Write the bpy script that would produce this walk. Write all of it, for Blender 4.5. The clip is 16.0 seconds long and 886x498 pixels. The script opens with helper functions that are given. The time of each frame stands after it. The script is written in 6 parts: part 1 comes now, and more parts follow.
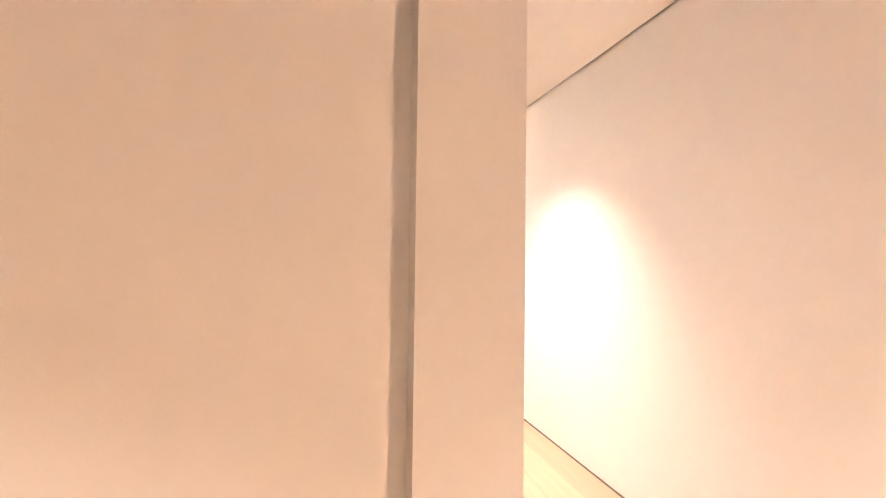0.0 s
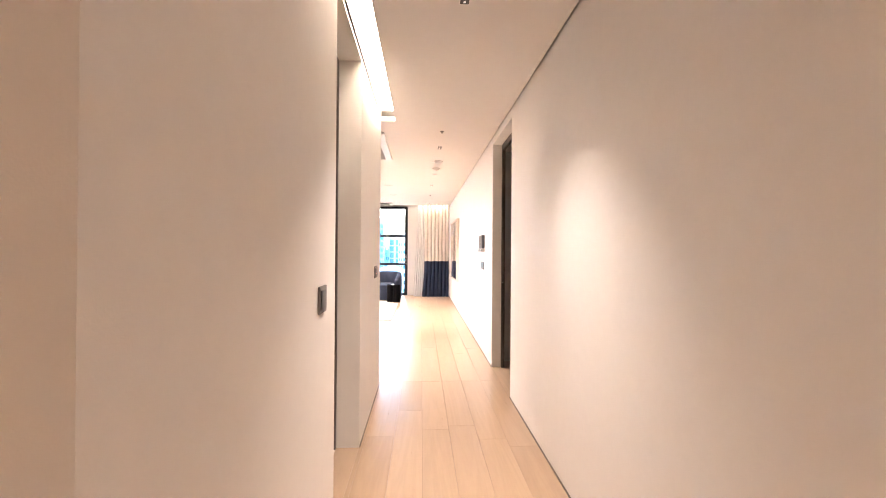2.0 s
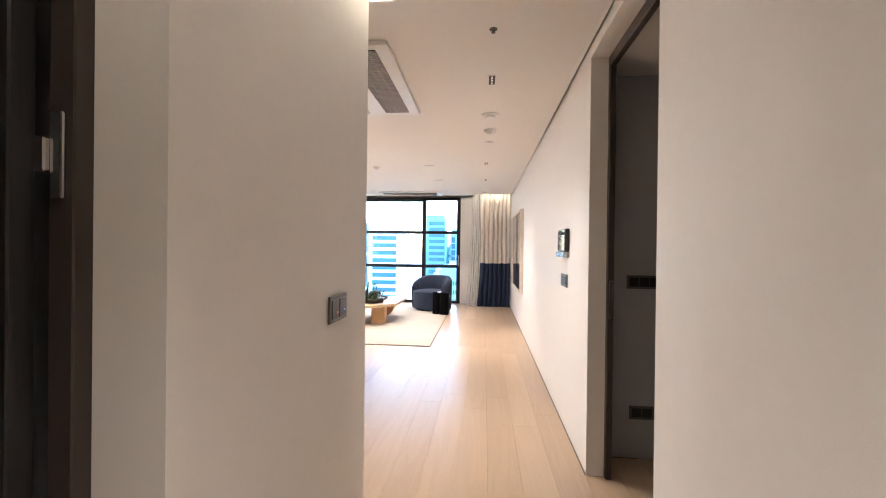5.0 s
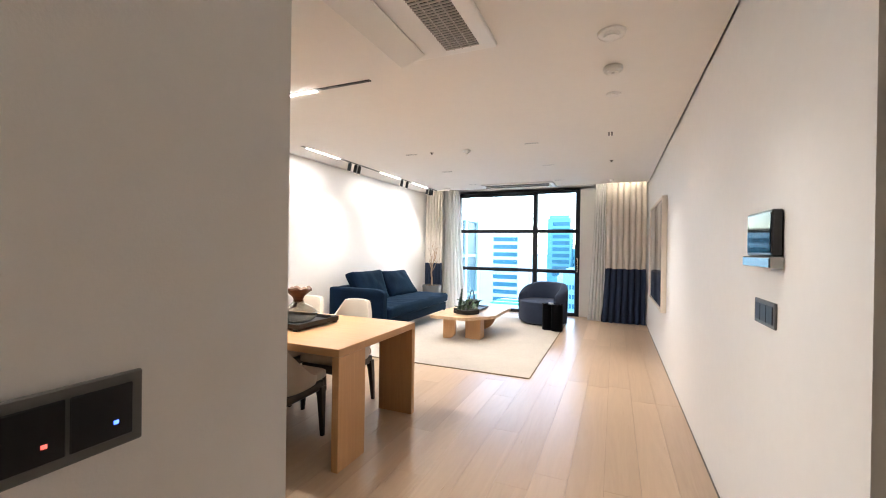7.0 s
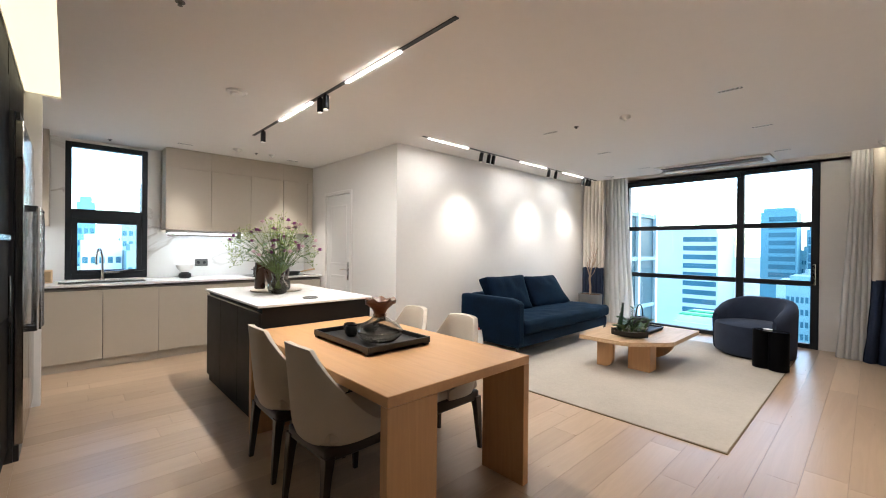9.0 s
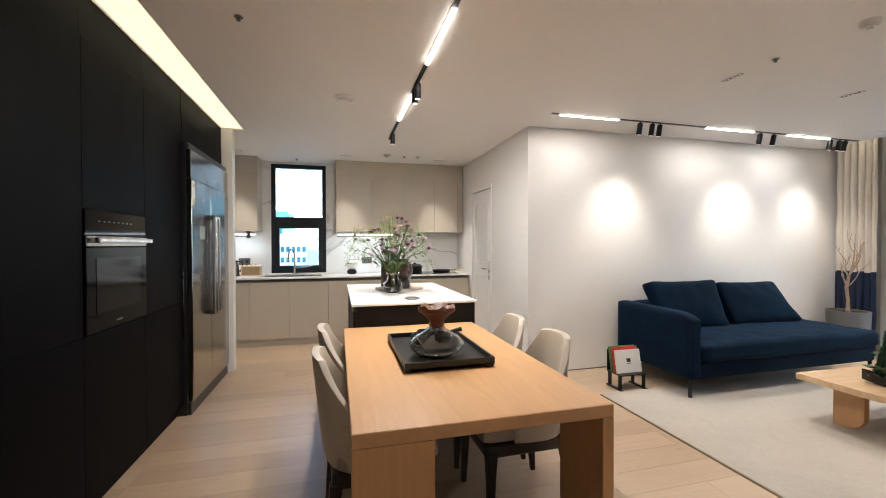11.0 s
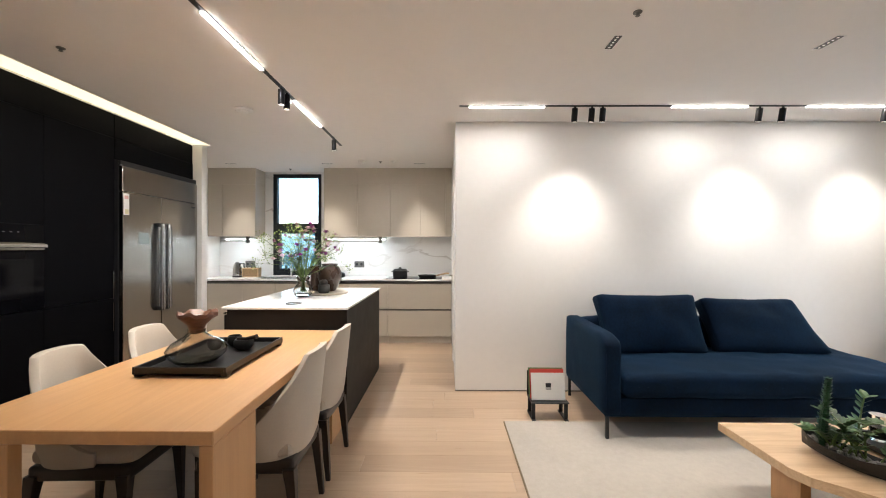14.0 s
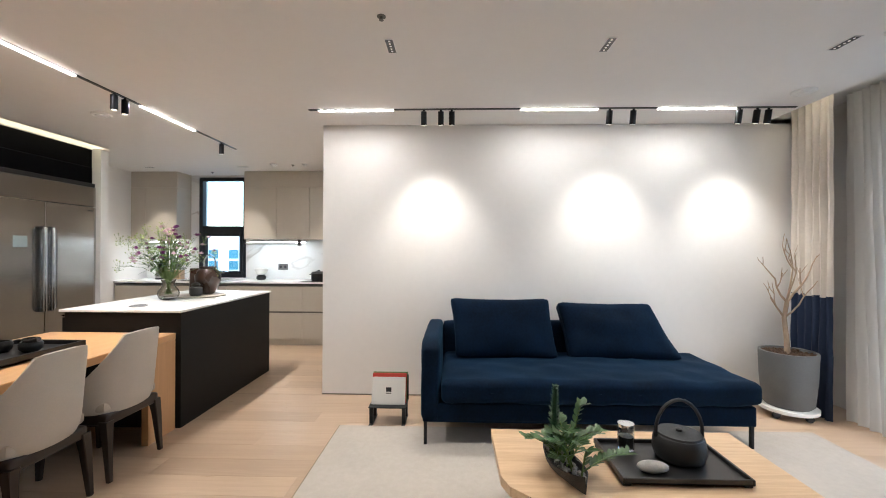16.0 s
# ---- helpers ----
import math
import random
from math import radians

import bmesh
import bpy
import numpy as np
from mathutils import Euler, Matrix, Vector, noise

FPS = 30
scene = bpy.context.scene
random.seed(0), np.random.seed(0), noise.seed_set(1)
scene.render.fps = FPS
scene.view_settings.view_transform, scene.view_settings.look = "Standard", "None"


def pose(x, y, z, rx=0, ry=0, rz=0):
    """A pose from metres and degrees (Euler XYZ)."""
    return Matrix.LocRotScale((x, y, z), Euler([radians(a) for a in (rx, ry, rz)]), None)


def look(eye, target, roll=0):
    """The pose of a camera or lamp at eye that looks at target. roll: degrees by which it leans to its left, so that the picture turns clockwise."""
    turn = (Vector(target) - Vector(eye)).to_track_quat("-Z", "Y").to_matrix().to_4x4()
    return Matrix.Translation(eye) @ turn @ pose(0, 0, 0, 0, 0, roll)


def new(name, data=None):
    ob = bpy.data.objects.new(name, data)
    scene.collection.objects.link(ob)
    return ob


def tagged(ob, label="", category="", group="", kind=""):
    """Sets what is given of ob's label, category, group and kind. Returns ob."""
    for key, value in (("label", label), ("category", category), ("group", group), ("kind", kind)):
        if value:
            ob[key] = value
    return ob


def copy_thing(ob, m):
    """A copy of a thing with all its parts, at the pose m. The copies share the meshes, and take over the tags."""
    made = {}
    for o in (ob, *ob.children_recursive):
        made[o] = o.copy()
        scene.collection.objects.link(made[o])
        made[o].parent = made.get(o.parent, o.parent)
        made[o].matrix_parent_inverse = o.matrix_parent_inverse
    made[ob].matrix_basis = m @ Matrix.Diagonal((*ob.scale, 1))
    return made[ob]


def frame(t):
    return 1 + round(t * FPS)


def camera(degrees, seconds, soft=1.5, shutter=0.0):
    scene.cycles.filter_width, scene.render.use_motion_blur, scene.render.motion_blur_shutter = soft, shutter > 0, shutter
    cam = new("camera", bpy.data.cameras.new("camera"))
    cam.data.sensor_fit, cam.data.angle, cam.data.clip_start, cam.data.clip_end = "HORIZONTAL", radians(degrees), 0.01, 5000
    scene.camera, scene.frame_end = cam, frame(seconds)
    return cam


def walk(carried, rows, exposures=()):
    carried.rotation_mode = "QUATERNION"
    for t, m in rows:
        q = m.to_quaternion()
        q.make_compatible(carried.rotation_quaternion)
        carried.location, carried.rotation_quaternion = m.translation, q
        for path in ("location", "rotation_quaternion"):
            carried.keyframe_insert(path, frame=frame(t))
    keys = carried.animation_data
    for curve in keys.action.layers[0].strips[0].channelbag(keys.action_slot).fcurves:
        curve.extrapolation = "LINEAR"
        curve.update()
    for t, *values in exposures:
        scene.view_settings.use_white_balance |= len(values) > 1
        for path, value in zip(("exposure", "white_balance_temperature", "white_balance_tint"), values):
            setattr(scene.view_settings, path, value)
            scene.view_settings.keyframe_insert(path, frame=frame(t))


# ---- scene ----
cam = camera(95.6, 16.0, soft=1.0)
PATH = [
    (0, (-1.593, -7.232, 1.283), (-0.998, -5.323, 1.325), 0.7),
    (0.5, (-1.334, -7.135, 1.307), (-0.744, -5.224, 1.307), 0.6),
    (1, (-1.075, -7.030, 1.262), (-0.540, -5.104, 1.268), 0.6),
    (1.5, (-0.900, -7.000, 1.280), (-0.520, -5.038, 1.287), 0.2),
    (2, (-0.774, -6.874, 1.269), (-0.667, -4.877, 1.277), 0.4),
    (2.5, (-0.711, -6.581, 1.283), (-0.686, -4.581, 1.274), 0.7),
    (3, (-0.688, -6.287, 1.267), (-0.686, -4.287, 1.260), 0.7),
    (5.5, (-0.540, -4.588, 1.325), (-0.849, -2.612, 1.318), 0.7),
    (6, (-0.478, -4.282, 1.320), (-0.925, -2.333, 1.317), 0.8),
    (6.5, (-0.485, -4.000, 1.305), (-1.100, -2.097, 1.303), 1.0),
    (7, (-0.532, -3.711, 1.315), (-1.318, -1.874, 1.308), 0.8),
    (7.5, (-0.571, -3.443, 1.297), (-1.529, -1.690, 1.297), 0.5),
    (8, (-0.610, -3.195, 1.298), (-1.785, -1.577, 1.295), 0.6),
    (8.5, (-0.667, -2.949, 1.308), (-1.997, -1.456, 1.301), 0.7),
    (9, (-0.680, -2.745, 1.314), (-2.141, -1.380, 1.306), 0.6),
    (9.5, (-0.678, -2.515, 1.314), (-2.284, -1.324, 1.312), 0.6),
    (10, (-0.703, -2.304, 1.306), (-2.449, -1.328, 1.297), 0.4),
    (12.5, (-0.660, -1.050, 1.338), (-2.659, -0.989, 1.324), 0.1),
    (13, (-0.620, -0.744, 1.338), (-2.620, -0.702, 1.332), 0.3),
    (13.5, (-0.647, -0.433, 1.328), (-2.648, -0.419, 1.323), 0.1),
    (14, (-0.660, -0.085, 1.328), (-2.660, -0.102, 1.324), 0.1),
    (14.5, (-0.660, 0.283, 1.335), (-2.659, 0.250, 1.337), 0.0),
    (15, (-0.703, 0.613, 1.313), (-2.702, 0.566, 1.319), 0.1),
    (15.5, (-0.698, 0.922, 1.333), (-2.697, 0.872, 1.334), 0.2),
    (16, (-0.687, 1.224, 1.344), (-2.686, 1.168, 1.350), 0.2),
]
EXPOSURES = [
    (0, 2.75, 7200, 26), (0.6, 2.5, 7200, 26), (1, 2.2, 7150, 25), (2, 1.8, 7050, 24), (3, 1.45, 6950, 22), (5.5, 0.75, 6350, 13),
    (7, 0.48, 6300, 11), (7.5, 0.3, 6300, 11), (8, 0.18, 6300, 11), (9, -0.25, 6300, 10), (10.2, -0.4, 6350, 10), (12.5, -0.08, 6550, 11), (16, -0.27, 6150, 10),
]
walk(cam, [(t, look(e, g, r)) for t, e, g, r in PATH], EXPOSURES)

# ---- world, sun and lamps ----
HC = 2.5            # ceiling height
X_WALL = -4.40      # sofa wall
world = bpy.data.worlds.new("sky")
scene.world = world
world.use_nodes = True
_nt = world.node_tree
_sky = _nt.nodes.new("ShaderNodeTexSky")
_sky.sky_type = "NISHITA"
_sky.sun_disc = False
_sky.sun_elevation, _sky.sun_rotation = radians(42), radians(60)
_sky.air_density, _sky.dust_density = 1.0, 1.0
_nt.nodes["Background"].inputs["Strength"].default_value = 1.05
_nt.links.new(_sky.outputs[0], _nt.nodes["Background"].inputs["Color"])

WARM = (1.0, 0.93, 0.84)
NEUTRAL = (1.0, 0.96, 0.91)


def lamp_sun():
    d = bpy.data.lights.new("sun", "SUN")
    d.energy, d.angle, d.color = 1.0, radians(10), (1.0, 0.97, 0.92)
    ob = new("sun", d)
    az = radians(60)
    v = Vector((math.sin(az) * math.cos(radians(42)), math.cos(az) * math.cos(radians(42)), math.sin(radians(42))))
    ob.matrix_basis = look(v * 50, (0, 0, 0))


def lamp_spot(eye, target, watts, cone=60, blend=0.6, color=WARM, size=0.03):
    d = bpy.data.lights.new("spot_lamp", "SPOT")
    d.energy, d.spot_size, d.spot_blend, d.color, d.shadow_soft_size = watts, radians(cone), blend, color, size
    new("spot_lamp", d).matrix_basis = look(eye, target)


def lamp_area(eye, target, watts, sx, sy, color, roll=0):
    d = bpy.data.lights.new("area_lamp", "AREA")
    d.shape, d.size, d.size_y, d.energy, d.color = "RECTANGLE", sx, sy, watts, color
    new("area_lamp", d).matrix_basis = look(eye, target, roll)


lamp_sun()
SPOTS_SOFA = (0.97, 1.11, 1.20, 2.48, 2.67, 3.51, 3.65, 3.74)      # heads along the sofa track
SPOTS_DINING = (-3.58, -3.68, -4.95)                               # heads along the dining track
DOWN_W = {-4.96: 72, -2.08: 58, -3.08: 95, -1.74: 95, -0.46: 95, -7.6: 130, -7.61: 115, -3.0: 120}       # watts by place
# first three are unseen, added to brighten the foyer (two) and side room
DOWNLIGHTS = [(-2.3, -7.6, "y"), (-0.57, -7.61, "y"), (0.85, -3.0, "y"), (-2.95, 0.86, "x"), (-2.96, 2.08, "x"), (-2.97, 3.38, "x"), (-1.41, 0.82, "x"), (-1.41, 2.07, "x"), (-1.42, 3.39, "x"),
              (-0.59, 0.72, "y"), (-0.565, -2.08, "y"), (-0.57, -4.96, "y"), (-6.22, -3.08, "y"), (-6.22, -1.74, "y"), (-6.22, -0.46, "y")]
# one head of each group washes the wall, the others light the sofa and the rug
for y in (1.02, 2.56, 3.66):
    lamp_spot((-3.93, y, HC - 0.15), (X_WALL, y, 0.85), 88, 84, 1.0, size=0.08)
for y in (1.20, 2.67, 3.56):
    lamp_spot((-3.93, y, HC - 0.15), (-3.45, y, 0.4), 45, 50, 0.9)
for x, aim in zip(SPOTS_DINING, (-3.0, -4.2, -5.1)):
    lamp_spot((x, -1.29, HC - 0.15), (aim, -1.3, 0.7), 80, 60, 0.8)
for x, y, al in DOWNLIGHTS:
    kit = x < -6
    lamp_spot((x, y, HC - 0.012), (x, y, 0), DOWN_W.get(y, 115), 62 if kit else 84, 0.7 if kit else 1.0, size=0.03 if kit else 0.06)
# linear lamps of the two tracks
for (x, y, ln, along) in ((-3.97, 0.41, 0.62, 0), (-3.97, 2.07, 0.62, 0), (-3.97, 3.17, 0.62, 0), (-2.95, -1.29, 0.64, 1), (-4.16, -1.29, 0.67, 1)):
    lamp_area((x, y, HC - 0.02), (x, y, 0), 7 if not along else 38, 0.03 if not along else ln, ln if not along else 0.03, NEUTRAL)

# ---- materials ----
def M(name, col, rough=0.5, metal=0.0, var=0.06, scale=5.0, bump=0.0, bscale=120.0, coat=0.0, sheen=0.0,
      emit=0.0, stretch=(1, 1, 1), rnd=0.0, transmission=0.0, ior=1.45, alpha=1.0, fine=0.4, spec=0.5, tint=None):
    m = bpy.data.materials.new(name)
    m.use_nodes = True
    nt = m.node_tree
    b = nt.nodes["Principled BSDF"]
    N = nt.nodes.new
    L = nt.links.new
    b.inputs["Roughness"].default_value = rough
    b.inputs["Metallic"].default_value = metal
    b.inputs["Coat Weight"].default_value = coat
    b.inputs["Sheen Weight"].default_value = sheen
    if tint:
        b.inputs["Sheen Tint"].default_value = (*tint, 1)
    b.inputs["Transmission Weight"].default_value = transmission
    b.inputs["IOR"].default_value = ior
    b.inputs["Alpha"].default_value = alpha
    b.inputs["Specular IOR Level"].default_value = spec
    b.inputs["Base Color"].default_value = (*col, 1)
    tc = N("ShaderNodeTexCoord")
    mp = N("ShaderNodeMapping")
    mp.inputs["Scale"].default_value = stretch
    L(tc.outputs["Object"], mp.inputs["Vector"])
    if var > 0:
        n1, n2 = N("ShaderNodeTexNoise"), N("ShaderNodeTexNoise")
        n1.inputs["Scale"].default_value, n2.inputs["Scale"].default_value = scale, scale * 14
        n1.inputs["Detail"].default_value = 5
        n2.inputs["Detail"].default_value = 3
        L(mp.outputs[0], n1.inputs["Vector"])
        L(mp.outputs[0], n2.inputs["Vector"])
        mix = N("ShaderNodeMix")
        mix.inputs["Factor"].default_value = fine
        L(n1.outputs["Fac"], mix.inputs["A"])
        L(n2.outputs["Fac"], mix.inputs["B"])
        src = mix.outputs["Result"]
        if rnd > 0:
            oi = N("ShaderNodeObjectInfo")
            ad = N("ShaderNodeMath")
            ad.operation = "MULTIPLY_ADD"
            L(oi.outputs["Random"], ad.inputs[0])
            ad.inputs[1].default_value = rnd
            L(src, ad.inputs[2])
            sb = N("ShaderNodeMath")
            sb.operation = "SUBTRACT"
            L(ad.outputs[0], sb.inputs[0])
            sb.inputs[1].default_value = rnd / 2
            src = sb.outputs[0]
        rp = N("ShaderNodeValToRGB")
        rp.color_ramp.elements[0].position, rp.color_ramp.elements[1].position = 0.25, 0.75
        rp.color_ramp.elements[0].color = (*[max(0, c * (1 - var * 1.3)) for c in col], 1)
        rp.color_ramp.elements[1].color = (*[min(1, c * (1 + var)) for c in col], 1)
        L(src, rp.inputs["Fac"])
        L(rp.outputs["Color"], b.inputs["Base Color"])
        rr = N("ShaderNodeMapRange")
        rr.inputs["To Min"].default_value, rr.inputs["To Max"].default_value = max(0.02, rough - 0.06), min(1, rough + 0.06)
        L(n1.outputs["Fac"], rr.inputs["Value"])
        L(rr.outputs["Result"], b.inputs["Roughness"])
    if bump > 0:
        nb = N("ShaderNodeTexNoise")
        nb.inputs["Scale"].default_value = bscale
        nb.inputs["Detail"].default_value = 4
        L(mp.outputs[0], nb.inputs["Vector"])
        bp = N("ShaderNodeBump")
        bp.inputs["Strength"].default_value = bump
        bp.inputs["Distance"].default_value = 0.004
        L(nb.outputs["Fac"], bp.inputs["Height"])
        L(bp.outputs["Normal"], b.inputs["Normal"])
    if emit > 0:
        b.inputs["Emission Color"].default_value = (*col, 1)
        b.inputs["Emission Strength"].default_value = emit
    return m


def M_wood(name, c0, c1, rough, axis, rnd=0.5, ring=1.0, bump=0.15, freq=9.0, grain=1.0, spec=0.5):
    """Wood whose grain runs along the axis."""
    m = bpy.data.materials.new(name)
    m.use_nodes = True
    nt = m.node_tree
    b = nt.nodes["Principled BSDF"]
    N, L = nt.nodes.new, nt.links.new
    tc, mp, oi = N("ShaderNodeTexCoord"), N("ShaderNodeMapping"), N("ShaderNodeObjectInfo")
    s = [freq, freq, freq]
    s["xyz".index(axis)] = freq * 0.07
    mp.inputs["Scale"].default_value = s
    L(tc.outputs["Object"], mp.inputs["Vector"])
    off = N("ShaderNodeVectorMath")
    off.operation = "MULTIPLY_ADD"
    L(oi.outputs["Random"], off.inputs[0])
    off.inputs[1].default_value = (37, 51, 23)
    L(mp.outputs[0], off.inputs[2])
    n1, n2, n3 = N("ShaderNodeTexNoise"), N("ShaderNodeTexNoise"), N("ShaderNodeTexNoise")
    for n, sc, de, di in ((n1, 0.8, 4, 1.2 * ring), (n2, 9, 6, 0.3), (n3, 40, 3, 0)):
        n.inputs["Scale"].default_value, n.inputs["Detail"].default_value, n.inputs["Distortion"].default_value = sc, de, di
        L(off.outputs[0], n.inputs["Vector"])
    wv = N("ShaderNodeMath")
    wv.operation = "MULTIPLY"
    L(n1.outputs["Fac"], wv.inputs[0])
    wv.inputs[1].default_value = 9
    fr = N("ShaderNodeMath")
    fr.operation = "PINGPONG"
    L(wv.outputs[0], fr.inputs[0])
    fr.inputs[1].default_value = 1
    mix = N("ShaderNodeMix")
    mix.inputs["Factor"].default_value = 0.6
    L(fr.outputs[0], mix.inputs["A"])
    L(n2.outputs["Fac"], mix.inputs["B"])
    mix2 = N("ShaderNodeMix")
    mix2.inputs["Factor"].default_value = 0.25
    L(mix.outputs["Result"], mix2.inputs["A"])
    L(n3.outputs["Fac"], mix2.inputs["B"])
    ad = N("ShaderNodeMath")
    ad.operation = "MULTIPLY_ADD"
    L(oi.outputs["Random"], ad.inputs[0])
    ad.inputs[1].default_value = rnd
    gr = N("ShaderNodeMath")
    gr.operation = "MULTIPLY_ADD"
    L(mix2.outputs["Result"], gr.inputs[0])
    gr.inputs[1].default_value, gr.inputs[2].default_value = grain, 0.5 - 0.5 * grain
    b.inputs["Specular IOR Level"].default_value = spec
    L(gr.outputs[0], ad.inputs[2])
    sb = N("ShaderNodeMath")
    sb.operation = "SUBTRACT"
    L(ad.outputs[0], sb.inputs[0])
    sb.inputs[1].default_value = rnd / 2
    rp = N("ShaderNodeValToRGB")
    rp.color_ramp.elements[0].position, rp.color_ramp.elements[1].position = 0.15, 0.85
    rp.color_ramp.elements[0].color, rp.color_ramp.elements[1].color = (*c0, 1), (*c1, 1)
    L(sb.outputs[0], rp.inputs["Fac"])
    L(rp.outputs["Color"], b.inputs["Base Color"])
    rr = N("ShaderNodeMapRange")
    rr.inputs["To Min"].default_value, rr.inputs["To Max"].default_value = rough - 0.05, rough + 0.08
    L(n2.outputs["Fac"], rr.inputs["Value"])
    L(rr.outputs["Result"], b.inputs["Roughness"])
    bp = N("ShaderNodeBump")
    bp.inputs["Strength"].default_value, bp.inputs["Distance"].default_value = bump, 0.002
    L(n2.outputs["Fac"], bp.inputs["Height"])
    L(bp.outputs["Normal"], b.inputs["Normal"])
    return m


def M_marble(name, base, vein, rough, scale=1.3, amount=0.5):
    m = bpy.data.materials.new(name)
    m.use_nodes = True
    nt = m.node_tree
    b = nt.nodes["Principled BSDF"]
    N, L = nt.nodes.new, nt.links.new
    tc = N("ShaderNodeTexCoord")
    mp = N("ShaderNodeMapping")
    mp.inputs["Rotation"].default_value = (0.5, 0.3, 0.7)
    mp.inputs["Scale"].default_value = (1, 0.6, 1)
    L(tc.outputs["Object"], mp.inputs["Vector"])
    n1, n2 = N("ShaderNodeTexNoise"), N("ShaderNodeTexNoise")
    n1.inputs["Scale"].default_value, n1.inputs["Detail"].default_value, n1.inputs["Distortion"].default_value = scale, 7, 0.8
    n2.inputs["Scale"].default_value, n2.inputs["Detail"].default_value = scale * 0.7, 3
    L(mp.outputs[0], n1.inputs["Vector"])
    L(mp.outputs[0], n2.inputs["Vector"])
    su, ab = N("ShaderNodeMath"), N("ShaderNodeMath")
    su.operation, ab.operation = "SUBTRACT", "ABSOLUTE"
    L(n1.outputs["Fac"], su.inputs[0])
    su.inputs[1].default_value = 0.5
    L(su.outputs[0], ab.inputs[0])
    mr = N("ShaderNodeMapRange")
    mr.inputs["From Min"].default_value, mr.inputs["From Max"].default_value = 0.0, 0.02
    mr.inputs["To Min"].default_value, mr.inputs["To Max"].default_value = amount, 0.0
    L(ab.outputs[0], mr.inputs["Value"])
    mu = N("ShaderNodeMath")
    mu.operation = "MULTIPLY"
    cr = N("ShaderNodeMapRange")
    cr.inputs["From Min"].default_value, cr.inputs["From Max"].default_value = 0.45, 0.65
    L(n2.outputs["Fac"], cr.inputs["Value"])
    L(mr.outputs["Result"], mu.inputs[0])
    L(cr.outputs["Result"], mu.inputs[1])
    mix = N("ShaderNodeMix")
    mix.data_type = "RGBA"
    L(mu.outputs[0], mix.inputs["Factor"])
    mix.inputs["A"].default_value, mix.inputs["B"].default_value = (*base, 1), (*vein, 1)
    L(mix.outputs["Result"], b.inputs["Base Color"])
    b.inputs["Roughness"].default_value = rough
    return m


def M_glass(name, col=(1, 1, 1), rough=0.0, ior=1.45):
    m = bpy.data.materials.new(name)
    m.use_nodes = True
    b = m.node_tree.nodes["Principled BSDF"]
    b.inputs["Base Color"].default_value = (*col, 1)
    b.inputs["Roughness"].default_value = rough
    b.inputs["IOR"].default_value = ior
    b.inputs["Transmission Weight"].default_value = 1.0
    return m


def M_light(name, col, strength):
    m = bpy.data.materials.new(name)
    m.use_nodes = True
    b = m.node_tree.nodes["Principled BSDF"]
    b.inputs["Base Color"].default_value = (0.8, 0.8, 0.8, 1)
    b.inputs["Emission Color"].default_value = (*col, 1)
    b.inputs["Emission Strength"].default_value = strength
    return m


WALL = M("wall_paper", (0.80, 0.775, 0.745), 0.62, var=0.025, scale=1.2, bump=0.10, bscale=240)
WALLW = M("wall_white", (0.82, 0.80, 0.77), 0.6, var=0.02, scale=1.0, bump=0.10, bscale=240)
CEIL = M("ceiling_paint", (0.80, 0.775, 0.745), 0.7, var=0.02, scale=0.8, bump=0.06, bscale=200)
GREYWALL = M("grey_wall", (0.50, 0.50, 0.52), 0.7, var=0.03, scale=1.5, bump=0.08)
OAK_FLOOR = M_wood("oak_floor", (0.36, 0.248, 0.160), (0.55, 0.40, 0.275), 0.29, "y", rnd=0.36, bump=0.03, freq=9, grain=0.42, spec=0.8)
GAP = M("floor_gap", (0.17, 0.115, 0.075), 0.8, var=0.1)
OAK_X = M_wood("oak_table", (0.43, 0.225, 0.095), (0.60, 0.345, 0.16), 0.33, "x", rnd=0.10, freq=14, ring=0.6, grain=0.55, bump=0.06)
OAK_Y = M_wood("oak_coffee", (0.46, 0.30, 0.17), (0.66, 0.47, 0.29), 0.4, "y", rnd=0.10, freq=14, ring=0.6)
OAK_Z = M_wood("oak_leg", (0.43, 0.225, 0.095), (0.60, 0.345, 0.16), 0.36, "z", rnd=0.10, freq=14, ring=0.6, grain=0.55, bump=0.06)
BLACK_LAM = M("black_laminate", (0.0026, 0.0026, 0.0034), 0.5, spec=0.05, var=0.15, scale=8, bump=0.03, bscale=400)
BLACK_WOOD = M_wood("black_wood", (0.010, 0.010, 0.011), (0.028, 0.028, 0.031), 0.42, "z", rnd=0.05, freq=18, bump=0.4)
BROWN_FRAME = M("brown_frame", (0.055, 0.042, 0.038), 0.4, var=0.1, scale=10)
ISLAND_DARK = M("island_dark", (0.014, 0.013, 0.0125), 0.45, spec=0.12, var=0.12, scale=8, bump=0.03, bscale=400)
GREIGE = M("greige_lacquer", (0.52, 0.465, 0.385), 0.38, var=0.02, scale=2, bump=0.01)
GREIGE_D = M("greige_gap", (0.16, 0.14, 0.12), 0.6, var=0.05)
MARBLE = M_marble("marble_white", (0.84, 0.83, 0.81), (0.45, 0.40, 0.36), 0.22, 1.3, 0.7)
MARBLE_TOP = M_marble("marble_top", (0.84, 0.82, 0.79), (0.40, 0.30, 0.23), 0.2, 1.9, 0.6)
STEEL = M("brushed_steel", (0.36, 0.345, 0.325), 0.17, metal=1.0, var=0.03, scale=4, bump=0.0)
CHROME = M("chrome", (0.72, 0.72, 0.72), 0.12, metal=1.0, var=0.0)
DARKMETAL = M("dark_metal", (0.025, 0.026, 0.028), 0.38, metal=0.6, var=0.1)
WINFRAME = M("window_frame_dark", (0.018, 0.022, 0.027), 0.4, metal=0.3, var=0.1)
